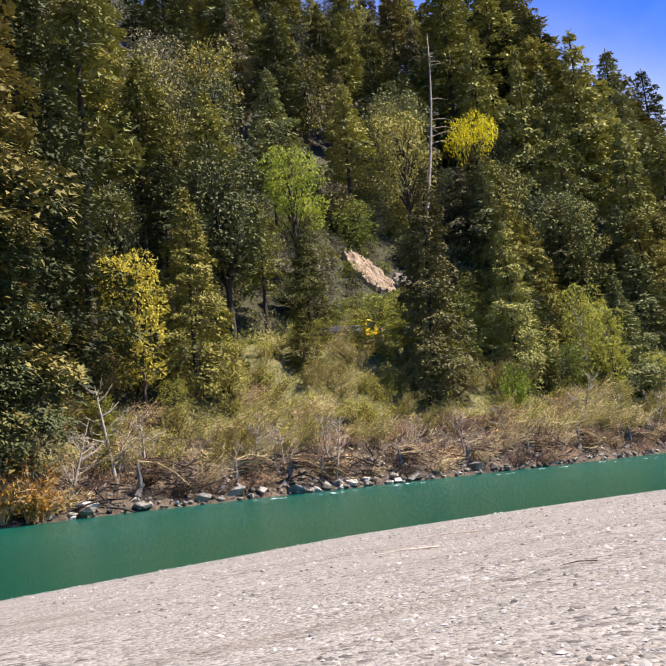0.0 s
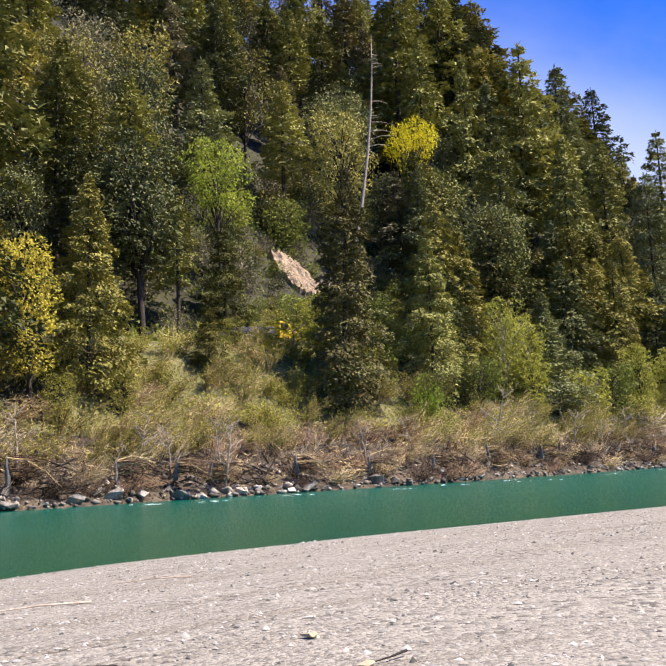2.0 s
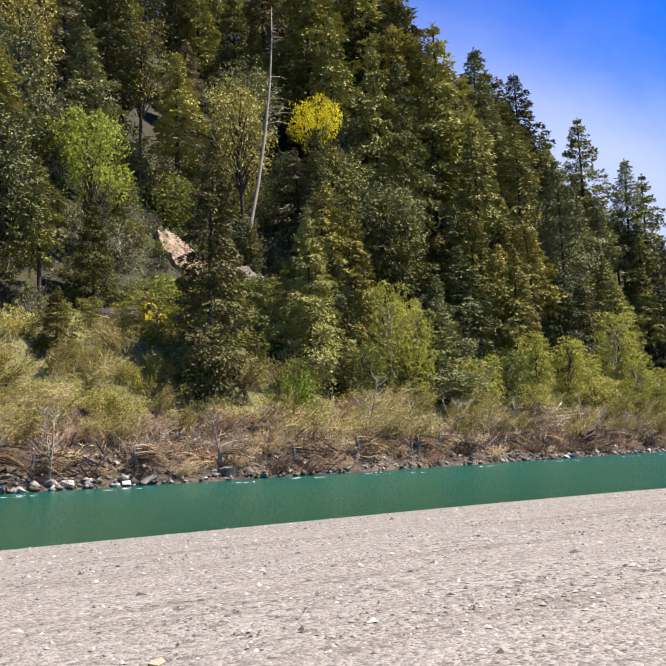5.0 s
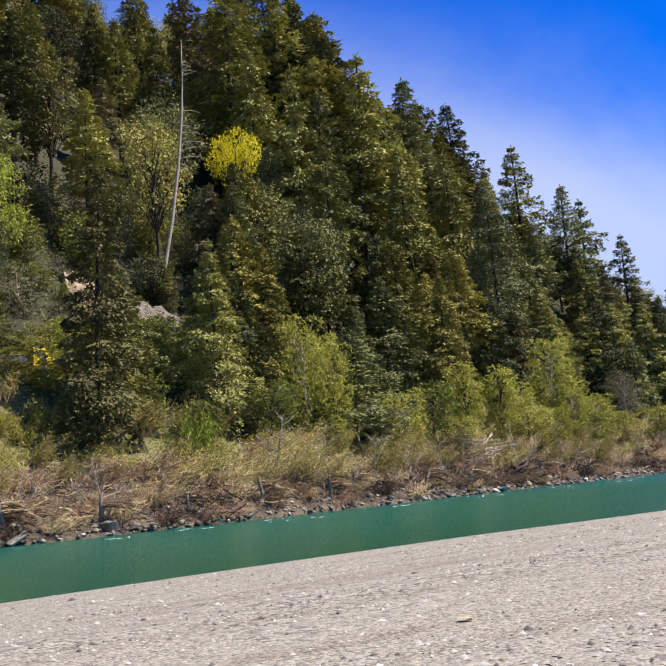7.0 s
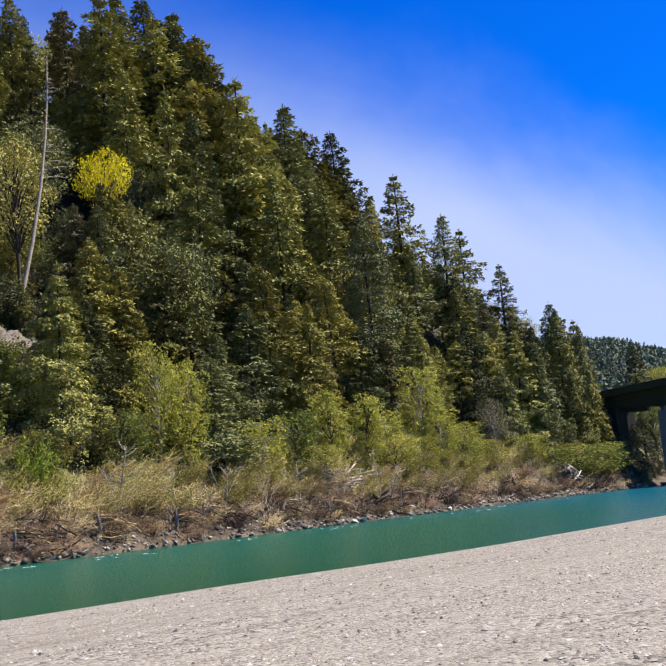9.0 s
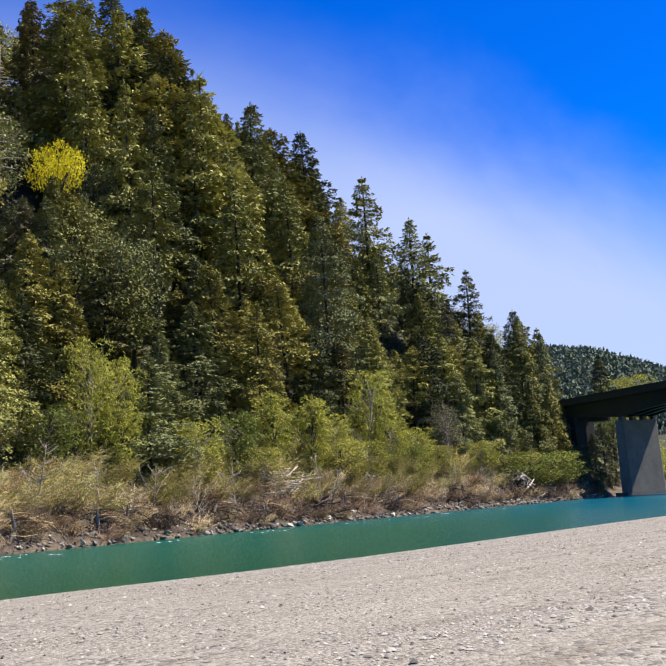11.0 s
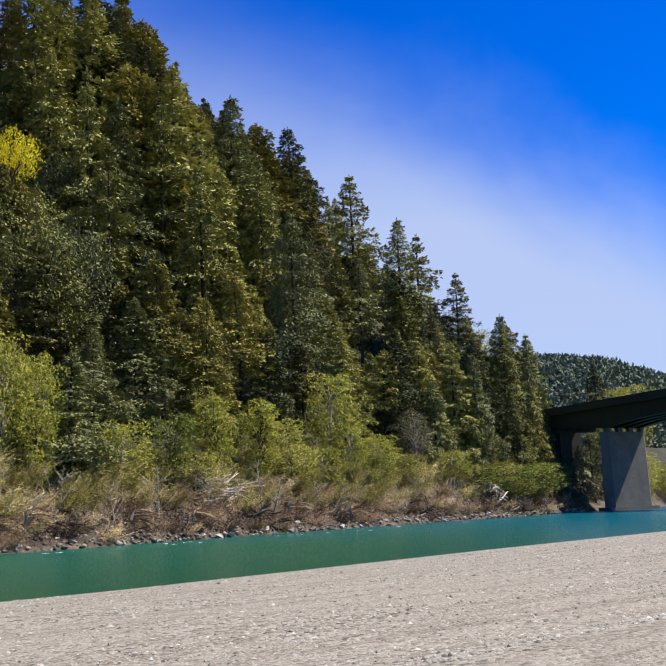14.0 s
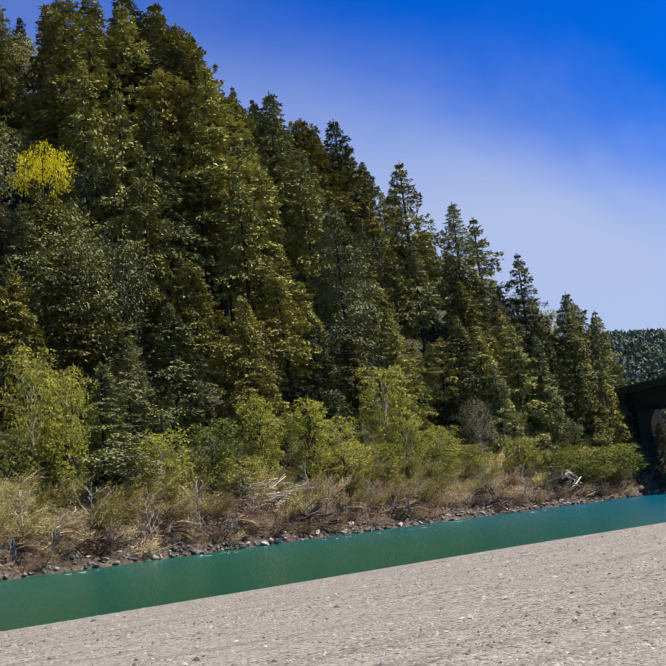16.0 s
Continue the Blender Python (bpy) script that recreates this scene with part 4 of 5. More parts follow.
def build_bridge():
    """Its own x runs along the deck towards the gravel bar, y across it, downstream."""
    base = new("road_bridge")
    base.matrix_basis = Matrix.Translation((207.1, 97.1, -2.0)) @ Matrix(((-0.266, 0.964, 0, 0), (-0.964, -0.266, 0, 0), (0, 0, 1, 0), (0, 0, 0, 1)))
    tagged(base, "dark green steel girder bridge on tall concrete piers", "bridge")
    haunch = lambda x: 18.3 - 1.75 * math.exp(-abs(x) / 9.0) - 1.75 * math.exp(-abs(x - 72) / 9.0)
    xs = list(np.linspace(-19.5, 96, 61))
    for y in (0.9, 3.7, 6.5, 9.3):
        prof = [(x, 20.6) for x in xs] + [(x, haunch(x)) for x in xs[::-1]]
        part("girder", prism(prof, y - 0.2, y + 0.2), STEEL, base)
        fl = bmesh.new()
        for x0, x1 in zip(xs[:-1], xs[1:]):
            c = [fl.verts.new((x, y + d, haunch(x) - e)) for x in (x0, x1) for d in (-0.45, 0.45) for e in (0.0, 0.12)]
            for f in ((0, 2, 6, 4), (1, 5, 7, 3), (0, 4, 5, 1), (2, 3, 7, 6)):
                fl.faces.new([c[k] for k in f])
        part("flange", fl, STEEL, base)
    bm = bmesh.new()
    box(bm, (-19.5, -0.5, 20.6), (96, 10.9, 21.0))
    part("deck", bm, CONCRETE, base)
    bm = bmesh.new()
    box(bm, (-19.5, -0.62, 20.45), (96, -0.5, 21.9))
    part("parapet", bm, STEEL, base)
    bm = bmesh.new()
    box(bm, (-19.5, 10.9, 20.45), (96, 11.02, 21.9))
    part("parapet", bm, STEEL, base)
    for x, foot in ((0.0, -1.6), (72.0, -0.6)):
        bm = bmesh.new()
        rings = []
        for z, g0 in ((foot, 0.35), (15.8, 0.0)):
            rings.append([bm.verts.new(p + (z,)) for p in ((x - 1.0 - g0, 0.2), (x, -1.0 - g0), (x + 1.0 + g0, 0.2), (x + 1.0 + g0, 9.0), (x, 10.1 + g0), (x - 1.0 - g0, 9.0))])
        bm.faces.new(rings[0][::-1])
        bm.faces.new(rings[1])
        for k in range(6):
            q = (k + 1) % 6
            bm.faces.new((rings[0][k], rings[0][q], rings[1][q], rings[1][k]))
        pier = part("pier", bm, CONCRETE, base, "tapered grey concrete wall pier")
        bm = bmesh.new()
        box(bm, (x - 1.7, -1.4, foot - 0.3), (x + 1.7, 10.6, WATER_Z + 2.6))
        part("footing", bm, CONCRETE, pier)
        for y in (0.9, 3.7, 6.5, 9.3):
            bm = bmesh.new()
            box(bm, (x - 0.5, y - 0.5, 15.8), (x + 0.5, y + 0.5, 16.6))
            part("bearing", bm, CONCRETE, pier)
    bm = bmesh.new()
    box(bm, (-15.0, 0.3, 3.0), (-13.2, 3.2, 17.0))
    part("column", bm, SHADECONCRETE, base)
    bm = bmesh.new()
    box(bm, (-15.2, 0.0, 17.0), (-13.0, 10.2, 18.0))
    part("cap_beam", bm, SHADECONCRETE, base)
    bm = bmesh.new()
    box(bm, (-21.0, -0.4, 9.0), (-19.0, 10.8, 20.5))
    part("abutment", bm, SHADECONCRETE, base)


build_bridge()


# ---- far hill ----
def build_far_hill():
    soup = Soup()
    g = np.random.default_rng(5)
    us = np.linspace(-350, 900, 60)
    ridge = lambda w: np.interp(w, [-350, -55, -35, 0, 27, 55, 80, 160, 300, 500, 900], [122, 107, 104, 98, 87, 74, 66, 57, 48, 42, 36])
    # w runs along the ridge; the ridge crosses the valley far downstream
    place = lambda w, b: np.array((640 + 0.32 * w + b * 0.9, 372 - 0.95 * w + b * 0.35))
    rows = 12
    for i, w in enumerate(us):
        for k in range(rows):
            q = k / (rows - 1)
            p = place(w, -230 + 260 * q)
            soup.v.append(np.array((p[0], p[1], -4 + (float(ridge(w)) + 2) * math.sin(q * math.pi / 2) ** 1.1 + g.normal(0, 1.2))))
            if i and k:
                a = i * rows + k
                soup.f.append((a - rows - 1, a - 1, a, a - rows))
    hill = new("far_hill", soup.mesh("far_hill", DUFF, True))
    tagged(hill, "distant wooded ridge beyond the bridge", "hill", kind="structure")
    wood = Soup()
    for k in range(11000):
        w, q = g.uniform(-200, 200), g.uniform(0.12, 1.0)
        p = place(w, -230 + 260 * q)
        z = -4 + (float(ridge(w)) + 2) * math.sin(q * math.pi / 2) ** 1.1
        h, r = g.uniform(3, 8), g.uniform(1.4, 2.8)
        n = 8
        a = g.uniform(0, 2 * math.pi, n)
        lift = g.uniform(0, 1, n)
        out = np.c_[np.cos(a), np.sin(a), np.zeros(n)]
        c = np.array((p[0], p[1], z)) + out * (r * (1.1 - lift))[:, None] + np.outer(lift * h * 0.8 - 0.5, UP)
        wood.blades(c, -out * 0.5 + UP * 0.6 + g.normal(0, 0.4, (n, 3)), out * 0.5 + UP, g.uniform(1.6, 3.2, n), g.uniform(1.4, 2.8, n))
    tagged(new("far_woods", wood.mesh("far_woods", FARWOOD)), "green woods covering the distant ridge, with haze put into their colour", "forest", kind="stuff")


build_far_hill()


# ---- bare earth on the slope ----
def scarp(name, u, v, wide, deep, material, label, seed, thick=1.0):
    """A lumpy bare patch that stands out of the slope and sinks into it at its rim."""
    n = 26
    verts, faces = [], []
    for j in range(n):
        for i in range(n):
            a, b = 2 * i / (n - 1) - 1, 2 * j / (n - 1) - 1
            x, y = u + a * wide / 2, v + b * deep / 2
            rim = 1 - (a * a + b * b) + 0.5 * noise.noise(Vector((a * 2.3, b * 2.3, seed)))
            lump = 0.5 * noise.noise(Vector((x * 0.8, y * 0.8, seed))) + 0.3 * noise.noise(Vector((x * 2.1, y * 2.1, seed)))
            out = thick * (0.9 + 1.4 * lump) if rim > 0 else -0.8
            verts.append((x, y - 0.5 * out, ground_z(x, y) + 0.5 * out + (0.5 * thick if rim > 0 else 0)))
            if i and j:
                q = j * n + i
                faces.append((q - n - 1, q - n, q, q - 1))
    return tagged(new(name, mesh_of(name, verts, faces, [material], False)), label, "earth", kind="structure")


scarp("slide_scar", 72.4, 114.6, 5.4, 9.5, SCARP, "bare tan earth of a small landslide", 1.0)
scarp("rock_outcrop", 80.5, 114, 9.0, 5.5, GREYROCK, "weathered grey-brown rock outcrop on the slope", 2.0)


# ---- bare trees and driftwood ----
def dead_trunk():
    g = np.random.default_rng(77)
    base = tagged(new("dead_tree"), "tall bare grey dead trunk leaning over the trees", "tree")
    base.location = (84.8, 120.0, ground_z(84.8, 120) - 0.3)
    wood, limbs = Soup(), []
    tall = 70.0 - ground_z(84.8, 120)
    at = lambda q: np.array((6.2 * (1 - (1 - q) ** 1.8), 0.0, tall * q))
    wood.tube([at(q) for q in (0, 0.1, 0.3, 0.5, 0.7, 0.85, 1.0)], [0.34, 0.31, 0.27, 0.23, 0.18, 0.11, 0.03], 8)
    t = new("trunk", wood.mesh("trunk", PALEBARK, True))
    t.parent = base
    for k in range(26):
        q = g.uniform(0.5, 0.97)
        az = g.uniform(-1.6, 1.6)
        d = np.array((math.cos(az), math.sin(az), g.uniform(-0.1, 0.35)))
        ln = g.uniform(1.2, 4.2) * (1.15 - q) * 1.8
        tw = Soup()
        tw.tube([at(q), at(q) + d * ln * 0.5, at(q) + d * ln - UP * 0.15 * ln], [0.09, 0.06, 0.015], 4)
        b = new("branch", tw.mesh("branch", PALEBARK, True))
        b.parent = base


dead_trunk()

SNAGS = []
for seed, h, spread, limbs in ((61, 6.0, 2.4, 16), (62, 5.0, 2.6, 14), (63, 4.0, 2.2, 12), (64, 7.0, 2.6, 18)):
    w = bare_tree(seed, h, spread, limbs)
    ob = new("bare_tree", w.mesh("bare_tree", PALEBARK, True))
    tagged(ob, "bare pale leafless tree among the bank brush", "tree", "bare trees along the bank")
    SNAGS.append(ob)
    USED.append(ob)
g = np.random.default_rng(31)
for u, ss, k, size in ((21.5, 2.5, 3, 1.2), (17.5, 2.0, 0, 1.0), (24, 3.2, 1, 1.1), (33, 3.0, 0, 0.9), (36, 2.6, 2, 1.1), (41, 3.5, 1, 0.9), (49, 2.8, 2, 1.0), (56, 3.0, 0, 0.8), (63, 4.0, 1, 0.9),
                       (74.8, 4.6, 3, 1.0), (81.7, 3.0, 0, 1.1), (88, 3.2, 1, 1.1), (95, 3.0, 2, 1.2), (101, 3.4, 0, 1.0), (118, 4.0, 3, 0.9), (126, 3.2, 1, 0.9), (139, 3.6, 2, 1.0), (152, 3.5, 0, 0.9), (163, 4.0, 1, 0.9)):
    m = pose(u, float(far_shore(u)) + ss, ground_z(u, float(far_shore(u)) + ss) - 0.2, g.uniform(-12, 12), g.uniform(-5, 28), g.uniform(0, 360)) @ Matrix.Diagonal((size, size, size, 1))
    copy_thing(SNAGS[k], m)
for u in np.arange(5, 190, 5.2):
    uu, ss, size = u + g.uniform(-2, 2), g.uniform(0.8, 4.2), g.uniform(0.45, 0.85)
    v = float(far_shore(uu)) + ss
    copy_thing(SNAGS[g.integers(4)], pose(uu, v, ground_z(uu, v) - 0.2, g.uniform(-25, 35), g.uniform(0, 50), g.uniform(-50, 50)) @ Matrix.Diagonal((size, size, size, 1)))


def log_pile(name, u, v, wide, count, longest, material, label, seed, steep=0.25, thick=0.16, high=1.4):
    g = np.random.default_rng(seed)
    base = tagged(new(name), label, "driftwood")
    base.location = (u, v, ground_z(u, v))
    for k in range(count):
        a = g.normal(0, 0.5) + (math.pi if g.uniform() < 0.5 else 0)
        ln = longest * g.uniform(0.35, 1.0)
        d = unit(np.array((math.cos(a), math.sin(a), g.normal(0, steep))))
        c = np.array((g.normal(0, wide / 4), g.normal(0, 0.9), 0.4 + high * g.uniform() ** (1.5 if high < 2 else 0.7)))
        x, y = c[0] + u, c[1] + v
        c[2] += ground_z(x, y) - ground_z(u, v)
        r = g.uniform(0.3, 1.0) * thick
        t = Soup()
        t.tube([c - d * ln / 2, c + UP * g.normal(0, 0.1), c + d * ln / 2], [r, r * 0.85, r * 0.5], 6)
        b = new("log", t.mesh("log", material, True))
        b.parent = base


def toppled_tree(u, off, lean, tall, seed, label):
    """A grey trunk leaning out of the bank, its dead boughs combed over to one side above a dark hollow."""
    g = np.random.default_rng(seed)
    v = float(far_shore(u)) + off
    base = tagged(new("toppled_tree"), label, "tree", "toppled trees along the waterline")
    base.location = (u, v, ground_z(u, v) - 0.2)
    at = lambda q: np.array((lean * tall * q + 0.25 * math.sin(q * 5), -0.3 * q, tall * q))
    trunk = Soup()
    trunk.tube([at(q) for q in (0, 0.12, 0.35, 0.6, 0.8, 1.0)], [0.34, 0.25, 0.2, 0.17, 0.12, 0.05], 7)
    for k in range(5):
        a = k * 1.3 + g.uniform(-0.4, 0.4)
        trunk.tube([at(0.08), at(0) + np.array((math.cos(a) * 0.5, math.sin(a) * 0.5, 0.1)), at(0) + np.array((math.cos(a) * 0.9, math.sin(a) * 0.9, -0.25))], [0.12, 0.09, 0.04], 5)
    ob = new("trunk", trunk.mesh("trunk", GREYBARK, True))
    ob.parent = base
    for k in range(13):
        p0 = at(g.uniform(0.5, 1.0))
        ln, fall = g.uniform(1.5, 3.8), g.uniform(0.2, 0.65)
        d = unit(np.array((1.0, g.normal(-0.15, 0.5), g.uniform(-0.1, 0.6))))
        q = lambda f: p0 + d * ln * f - UP * ln * fall * f * f
        bough = Soup()
        bough.tube([q(0.0), q(0.35), q(0.7), q(1.0)], [0.055, 0.04, 0.025, 0.008], 4)
        n = 36
        f = g.uniform(0.2, 1.0, n)
        p = np.array([q(x) for x in f])
        bough.blades(p, d + g.normal(0, 0.55, (n, 3)) - UP * 0.3, g.normal(0, 1, (n, 3)), g.uniform(0.4, 1.1, n), g.uniform(0.025, 0.045, n))
        ob = new("bough", bough.mesh("bough", TWIG if k % 3 == 0 else DARKTWIG, False))
        ob.parent = base


GREYBARK = surface("weathered_grey_bark", 2.0, (0.07, 0.06, 0.05), (0.17, 0.15, 0.13), (0.33, 0.3, 0.265), bump=0.7)
for k, (u, off, lean, tall) in enumerate(((35.1, 1.4, 0.45, 2.7), (46.9, 1.5, 0.2, 2.4), (38.3, 1.6, 0.5, 2.2), (54.5, 1.5, 0.35, 2.3), (30.4, 1.4, 0.3, 2.6), (71.1, 2.2, 0.1, 2.6), (83.5, 2.4, 0.35, 2.6),
                                           (95, 2.0, 0.7, 2.4), (62.5, 1.7, 0.4, 2.0), (104, 2.0, 0.5, 2.0), (121.3, 3.0, 0.3, 2.0), (133, 2.0, 0.4, 2.0), (79.7, 2.0, 0.3, 2.4), (22.5, 1.6, 0.2, 3.0))):
    toppled_tree(u, off, lean, tall, 500 + k, "leaning grey tree stump with dead boughs swept over the rocks")


def truck(u, v, turn):
    base = tagged(new("truck"), "yellow flatbed truck with a dark blue load on the hillside road", "truck")
    base.matrix_basis = pose(u, v, ground_z(u, v) + 0.05, 0, 0, turn)

    def solid(name, profile, y0, y1, material, parent=base, bevel=0.05):
        bm = prism(profile, y0, y1)
        bmesh.ops.bevel(bm, geom=list(bm.edges), offset=bevel, segments=1, affect="EDGES")
        return part(name, bm, material, parent)

    solid("chassis", [(-5.2, 0.7), (2.6, 0.7), (2.6, 0.95), (-5.2, 0.95)], -0.5, 0.5, TYRE)
    cab = solid("cab", [(0.0, 0.75), (2.7, 0.75), (2.75, 1.5), (1.75, 1.72), (1.3, 2.6), (0.1, 2.65), (0.0, 2.5)], -1.1, 1.1, PAINT)
    for y in (-1.112, 1.112):
        solid("side_window", [(0.2, 1.75), (1.5, 1.75), (1.15, 2.42), (0.25, 2.45)], min(y, y * 0.985), max(y, y * 0.985), PANE, cab, 0.004)
    solid("windscreen", [(1.72, 1.8), (1.76, 1.82), (1.38, 2.55), (1.34, 2.53)], -0.95, 0.95, PANE, cab, 0.004)
    solid("bumper", [(2.7, 0.6), (2.9, 0.6), (2.9, 0.9), (2.7, 0.9)], -1.15, 1.15, TYRE)
    solid("flatbed", [(-5.3, 0.97), (-0.1, 0.97), (-0.1, 1.12), (-5.3, 1.12)], -1.2, 1.2, TYRE)
    solid("load", [(-5.1, 1.13), (-0.5, 1.13), (-0.6, 2.0), (-2.4, 1.9), (-2.6, 1.7), (-5.0, 1.75)], -1.05, 1.05, LOAD, base, 0.09)
    for x in (1.9, -3.2, -4.3):
        for y in (-0.95, 0.95):
            bm = bmesh.new()
            bmesh.ops.create_cone(bm, cap_ends=True, segments=20, radius1=0.48, radius2=0.48, depth=0.3, matrix=Matrix.Translation((x, y, 0.48)) @ Matrix.Rotation(math.pi / 2, 4, "X"))
            bmesh.ops.bevel(bm, geom=[e for e in bm.edges if len(e.link_faces) == 2 and max(len(f.verts) for f in e.link_faces) > 4], offset=0.05, segments=2, affect="EDGES")
            wheel = part("wheel", bm, TYRE, base)
            bm = bmesh.new()
            bmesh.ops.create_cone(bm, cap_ends=True, segments=16, radius1=0.24, radius2=0.2, depth=0.04, matrix=Matrix.Translation((x, y + math.copysign(0.16, y), 0.48)) @ Matrix.Rotation(math.copysign(math.pi / 2, -y), 4, "X"))
            part("rim", bm, CONCRETE, wheel)


PAINT = surface("yellow_paint", 1.2, (0.72, 0.46, 0.01), (0.8, 0.54, 0.012), (0.86, 0.6, 0.02), rough=0.35, bump=0.03, spec=0.5)
TYRE = surface("black_rubber", 3.0, (0.012, 0.012, 0.012), (0.022, 0.022, 0.022), (0.045, 0.043, 0.04), bump=0.2)
LOAD = surface("dark_blue_tarpaulin", 1.5, (0.04, 0.035, 0.075), (0.08, 0.07, 0.14), (0.15, 0.14, 0.22), bump=0.6, depth=0.12)
PANE = surface("dark_glass", 2.0, (0.01, 0.012, 0.014), (0.014, 0.016, 0.018), (0.02, 0.022, 0.024), rough=0.08, bump=0.0, spec=0.6)
truck(56.6, 91.0, 9.0)

log_pile("driftwood_pile", 112.0, 87.6, 7.5, 80, 4.2, DRIFT, "heap of bleached driftwood logs on the bank", 5, thick=0.12, high=2.6)
log_pile("driftwood_pile", 174, 97.2, 5.0, 34, 4.0, DRIFT, "heap of bleached roots and branches on the bank", 6, 0.5, high=3.0)
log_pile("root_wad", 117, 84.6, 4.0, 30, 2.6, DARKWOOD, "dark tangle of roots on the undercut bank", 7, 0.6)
# black log heaps, added to stand for shade in the bank's hollows
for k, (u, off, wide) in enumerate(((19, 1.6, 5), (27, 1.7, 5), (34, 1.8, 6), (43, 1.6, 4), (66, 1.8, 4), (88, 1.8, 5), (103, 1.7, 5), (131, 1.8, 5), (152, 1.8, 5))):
    log_pile("root_tangle", u, float(far_shore(u)) + off, wide, 30, 2.4, DARKWOOD, "heap of black logs standing for the shade in the bank's hollows", 20 + k, 0.6, 0.1)
log_pile("brush_heap", 52, 70.6, 6.0, 50, 3.2, TWIG, "heap of dry brown branches over the rocks", 8, 0.5, 0.06)
log_pile("brush_heap", 72, 74.2, 7.0, 50, 3.0, TWIG, "heap of dry reddish branches over the rocks", 9, 0.5, 0.06)


# ---- stones ----
def pebble(seed, flat=0.6, n=14):
    """A rounded, uneven stone of about one metre."""
    g = np.random.default_rng(seed)
    bm = bmesh.new()
    for k in range(n):
        d = unit(g.normal(0, 1, 3)) * g.uniform(0.42, 0.56)
        bm.verts.new((d[0] * 1.2, d[1] * 0.9, d[2] * flat))
    bmesh.ops.convex_hull(bm, input=bm.verts)
    for v in [v for v in bm.verts if not v.link_faces]:
        bm.verts.remove(v)
    bmesh.ops.triangulate(bm, faces=bm.faces)
    return bm


ROCKS = []
for k in range(7):
    me = bpy.data.meshes.new("rock")
    bm = pebble(100 + k, 0.55, 10)
    bm.to_mesh(me)
    bm.free()
    me.materials.append(RIPRAP)
    ROCKS.append(me)
g = np.random.default_rng(41)
u = 2.0
made = 0
while u < 205 and made < 299:
    for row in range(3):
        if row and g.uniform() < (0.6 if row == 1 else 0.35) or row == 2 and u > 48:
            continue
        uu, ss = u + g.uniform(-0.5, 0.5), (0.35, 1.4, 2.7)[row] + g.uniform(-0.4, 0.6)
        size = min(1.5, g.lognormal(-0.3, 0.38)) * (1.15 if 15 < uu < 62 else 0.8)
        v = float(far_shore(uu)) + ss
        ob = new("bank_rock", ROCKS[g.integers(7)])
        ob.matrix_basis = pose(uu, v, ground_z(uu, v) + 0.12 * size, g.uniform(-25, 25), g.uniform(-25, 25), g.uniform(0, 360)) @ Matrix.Scale(size, 4)
        tagged(ob, "pale grey angular boulder at the water's edge", "rock", "boulders along the far waterline")
        made += 1
    u += g.uniform(0.8, 2.2)


def scatter_stones(name, places, sizes, flats, seed, material, label, category, whole=False):
    """Many small stones as one mesh: jittered eight-faced pebbles."""
    g = np.random.default_rng(seed)
    n = len(places)
    shape = np.array(((1, 0, 0), (0, 1, 0), (-1, 0, 0), (0, -1, 0), (0, 0, 1), (0, 0, -1)), float)
    v = shape[None] * g.uniform(0.7, 1.3, (n, 6, 1)) + g.normal(0, 0.12, (n, 6, 3))
    v[:, :, 2] *= flats[:, None]
    a = g.uniform(0, 2 * math.pi, n)
    c, s_ = np.cos(a)[:, None], np.sin(a)[:, None]
    x, y = v[:, :, 0] * 1.25 * c - v[:, :, 1] * 0.8 * s_, v[:, :, 0] * 1.25 * s_ + v[:, :, 1] * 0.8 * c
    v = np.stack([x, y, v[:, :, 2]], 2) * sizes[:, None, None] / 2 + places[:, None, :]
    tri = np.array(((0, 1, 4), (1, 2, 4), (2, 3, 4), (3, 0, 4), (1, 0, 5), (2, 1, 5), (3, 2, 5), (0, 3, 5)))[:8 if whole else 4]
    f = (tri[None] + 6 * np.arange(n)[:, None, None]).reshape(-1, 3)
    me = bpy.data.meshes.new(name)
    me.vertices.add(6 * n)
    me.vertices.foreach_set("co", v.astype(np.float32).ravel())
    me.loops.add(3 * len(f))
    me.loops.foreach_set("vertex_index", f.astype(np.int32).ravel())
    me.polygons.add(len(f))
    me.polygons.foreach_set("loop_start", np.arange(len(f), dtype=np.int32) * 3)
    me.materials.append(material)
    me.update(calc_edges=True)
    return tagged(new(name, me), label, category, kind="stuff")


def island_stone(name, *stops):
    m, nt, p, out = fresh(name)
    geo, co = node(nt, "ShaderNodeNewGeometry"), node(nt, "ShaderNodeTexCoord")
    nt.links.new(silted(nt, co, ramp(nt, geo.outputs["Random Per Island"], *stops)), p.inputs["Base Color"])
    n = node(nt, "ShaderNodeTexNoise", Scale=40.0, Detail=4.0)
    nt.links.new(co.outputs["Object"], n.inputs["Vector"])
    bp = node(nt, "ShaderNodeBump", Strength=0.4, Distance=0.01)
    nt.links.new(n.outputs["Fac"], bp.inputs["Height"])
    nt.links.new(bp.outputs[0], p.inputs["Normal"])
    p.inputs["Roughness"].default_value = 0.9
    return m


COBBLE = island_stone("cobble", (0.0, (0.045, 0.043, 0.04)), (0.12, (0.08, 0.076, 0.07)), (0.24, (0.22, 0.207, 0.19)), (0.6, (0.32, 0.302, 0.28)), (0.93, (0.4, 0.382, 0.355)), (1.0, (0.5, 0.48, 0.45)))
SHOREROCK = island_stone("shore_rock", (0.0, (0.05, 0.042, 0.035)), (0.5, (0.15, 0.13, 0.11)), (0.85, (0.27, 0.24, 0.205)), (1.0, (0.42, 0.39, 0.35)))
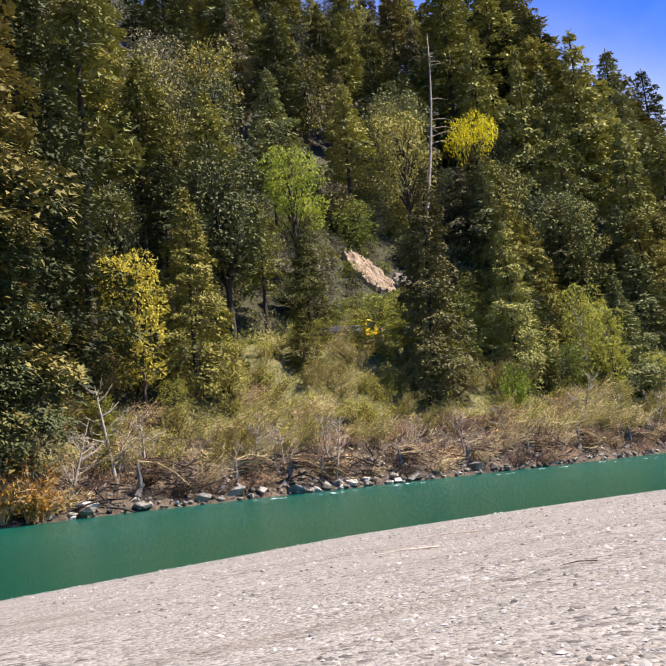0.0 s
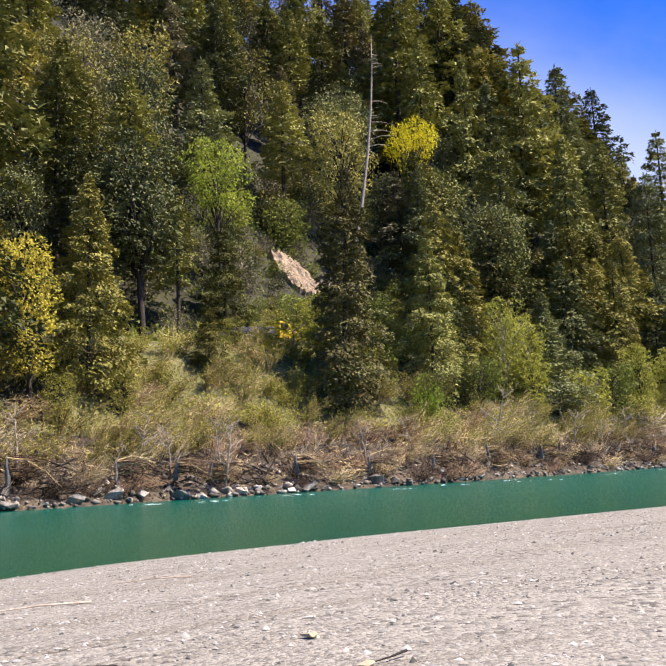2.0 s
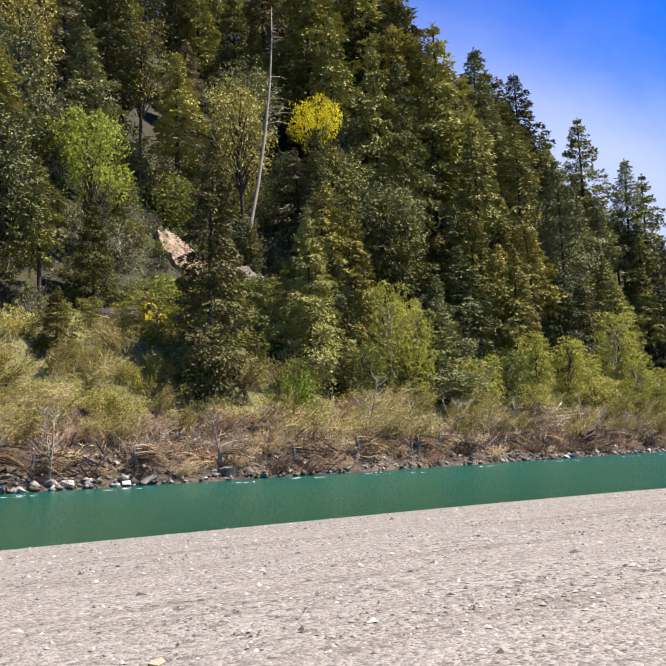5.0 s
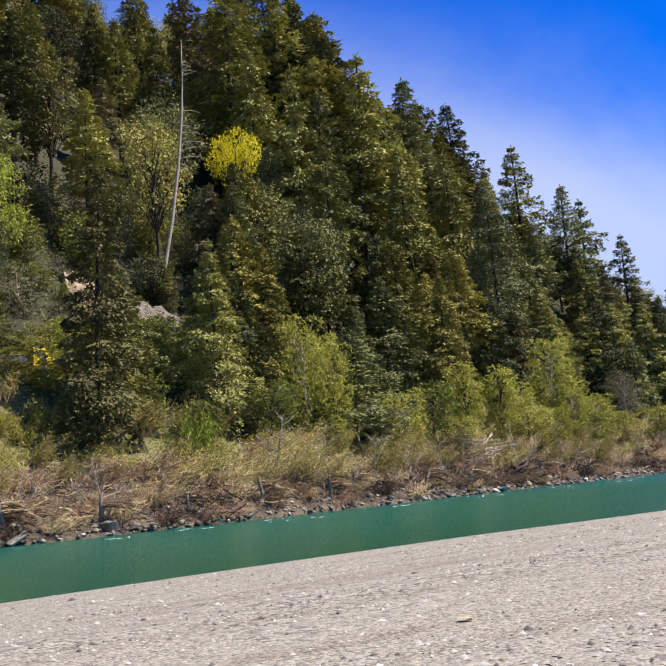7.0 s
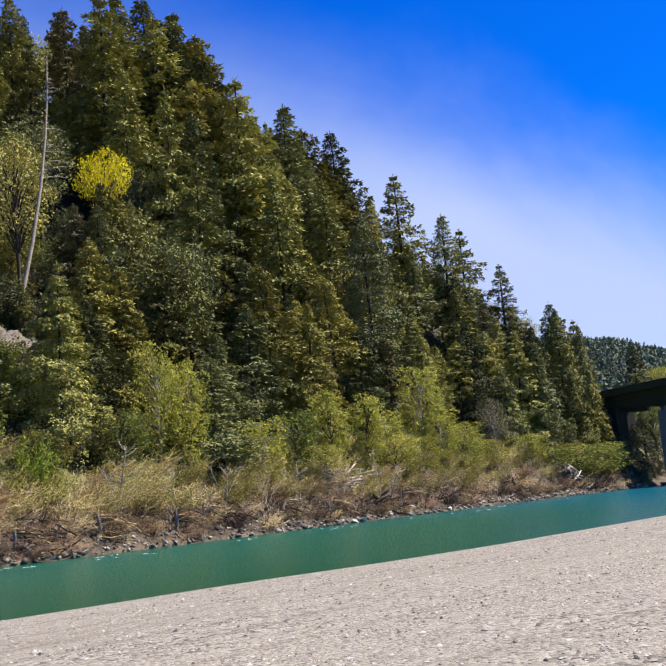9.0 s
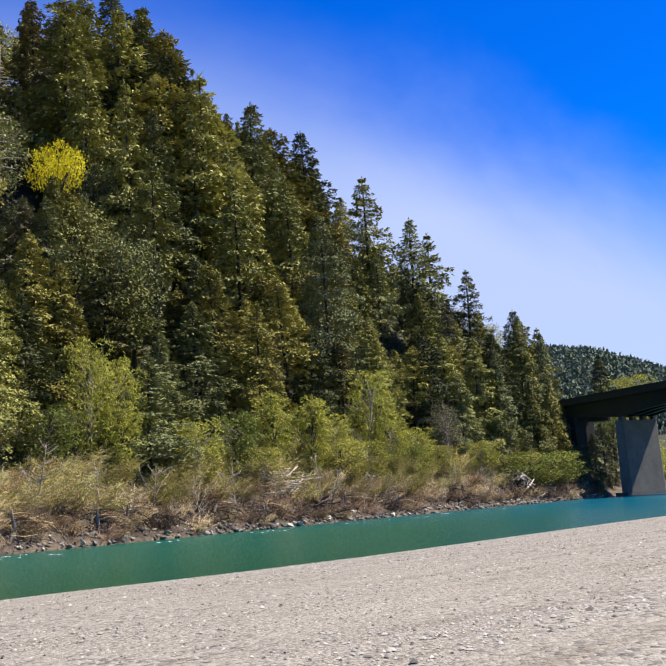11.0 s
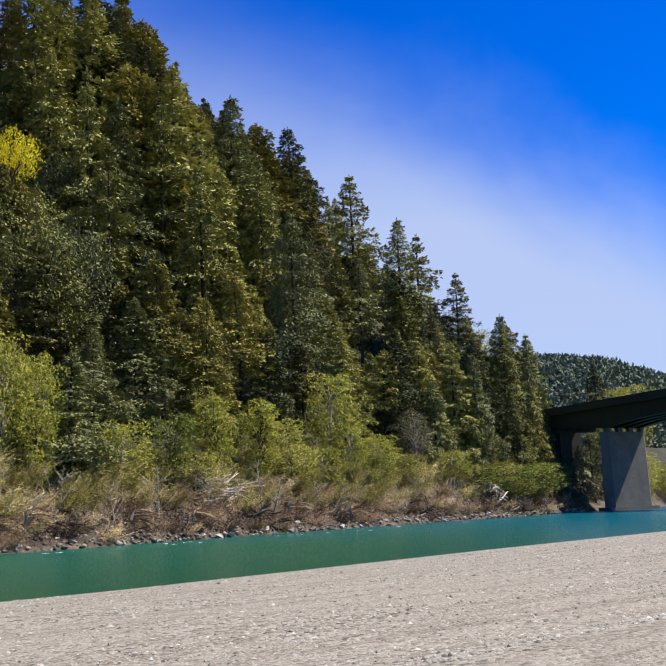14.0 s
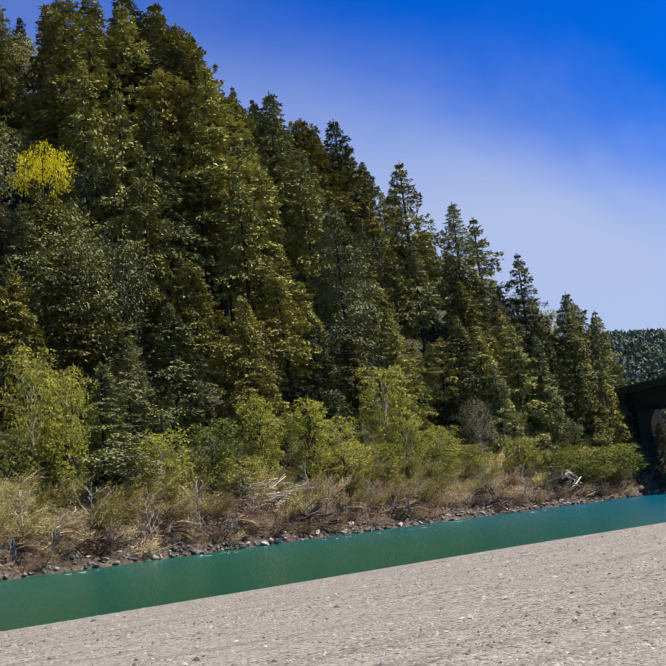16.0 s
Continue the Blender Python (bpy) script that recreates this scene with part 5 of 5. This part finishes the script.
WRACK = island_stone("wrack_stone", (0.0, (0.045, 0.04, 0.035)), (0.4, (0.12, 0.108, 0.094)), (0.8, (0.3, 0.27, 0.235)), (1.0, (0.42, 0.38, 0.33)))
n = 78000
u = g.uniform(6, 96, n)
v = g.uniform(0, 1, n) ** 1.6 * 22 + 0.8
lines = np.sin(v * 1.9 + 0.5 * np.sin(u * 0.21) - u * 0.05) * np.sin(u * 0.17 + v * 0.4)
ok = (v < near_shore(u) - 0.3) & (g.uniform(0, 1, n) < 0.62 + 0.38 * lines)
u, v = u[ok], v[ok]
size = np.clip(g.lognormal(-3.3, 0.4, len(u)), 0.022, 0.13)
scatter_stones("gravel_stones", np.c_[u, v, height(u, v) + size * 0.03], size, g.uniform(0.4, 0.85, len(u)), 51, COBBLE, "loose pale grey river stones on the gravel bar", "gravel")
n = 13000
u = g.uniform(14, 100, n)
row = g.integers(0, 6, n)
v = np.array((3.2, 4.6, 6.6, 9.0, 12.0, 16.0))[row] + 0.9 * np.sin(u * 0.09 + row) + g.normal(0, 0.35, n)
ok = np.sin(u * 0.23 + row * 2.0) + 0.6 * np.sin(u * 1.1 + row) + g.normal(0, 0.35, n) > 0.25
u, v = u[ok], v[ok]
size = np.clip(g.lognormal(-3.35, 0.35, len(u)), 0.02, 0.08)
scatter_stones("wrack_stones", np.c_[u, v, height(u, v) + size * 0.2], size, g.uniform(0.5, 0.9, len(u)), 53, WRACK, "lines of darker stones and debris along the gravel bar", "gravel")
n = 2600
u = g.uniform(0, 206, n)
ss = g.uniform(0, 1, n) ** 1.3 * 4.2 + 0.1
v = far_shore(u) + ss
size = np.clip(g.lognormal(-1.2, 0.5, n), 0.12, 0.9)
scatter_stones("bank_rubble", np.c_[u, v, height(u, v) + size * 0.1], size, g.uniform(0.6, 0.9, n), 52, SHOREROCK, "broken grey rubble along the foot of the bank", "rubble", True)


# ---- driftwood on the gravel ----
def stick(name, u, v, points, radius, material, label):
    t = Soup()
    t.tube([np.array(p) for p in points], [radius * k for k in np.linspace(0.35, 1.0, len(points))], 7)
    ob = new(name, t.mesh(name, material, True))
    ob.location = (u, v, ground_z(u, v))
    return tagged(ob, label, "stick", "sticks on the gravel bar")


stick("driftwood_stick", 11.5, 3.22, [(-0.28, 0.09, 0.02), (-0.16, 0.07, 0.055), (0.0, 0.03, 0.08), (0.13, -0.04, 0.075), (0.22, -0.1, 0.02)], 0.03, DARKWOOD, "curved black piece of driftwood on the gravel")
stick("twig", 12.6, 3.7, [(-0.2, 0, 0.02), (0.0, 0.02, 0.035), (0.22, 0.09, 0.05)], 0.012, DARKWOOD, "thin dark twig lying on the gravel")
stick("twig", 10.6, 5.2, [(-0.25, 0.02, 0.02), (0.0, 0.0, 0.04), (0.25, -0.04, 0.02)], 0.009, DARKWOOD, "thin dark twig lying on the gravel")
stick("twig", 11.6, 10.8, [(-0.6, 0.02, 0.03), (0.0, 0.03, 0.05), (0.7, -0.02, 0.03)], 0.02, DRIFT, "long pale driftwood twig lying on the gravel")
stick("twig", 14.0, 13.0, [(-0.7, 0.0, 0.03), (0.0, 0.05, 0.05), (0.7, 0.0, 0.03)], 0.014, DRIFT, "long grey driftwood twig lying on the gravel")
YSTONE = surface("buff_stone", 6.0, (0.3, 0.24, 0.15), (0.42, 0.35, 0.23), (0.5, 0.43, 0.31))
for k, (u, v, size) in enumerate(((12.35, 3.65, 0.15), (11.95, 3.5, 0.17), (12.6, 5.0, 0.17), (11.15, 3.0, 0.2), (21.0, 4.3, 0.18), (33.0, 6.0, 0.15))):
    me = bpy.data.meshes.new("buff_stone")
    bm = pebble(300 + k, 0.35, 18)
    bm.to_mesh(me)
    bm.free()
    me.materials.append(YSTONE)
    ob = new("buff_stone", me)
    ob.matrix_basis = pose(u, v, ground_z(u, v) + 0.03, 0, 0, 60 * k) @ Matrix.Scale(size, 4)
    tagged(ob, "flat pale buff cobble lying on the gravel", "stone", "cobbles on the gravel bar")

# the unplaced originals go
for p in USED:
    for o in (*p.children_recursive, p):
        bpy.data.objects.remove(o)
bpy.data.objects.remove(STORE)
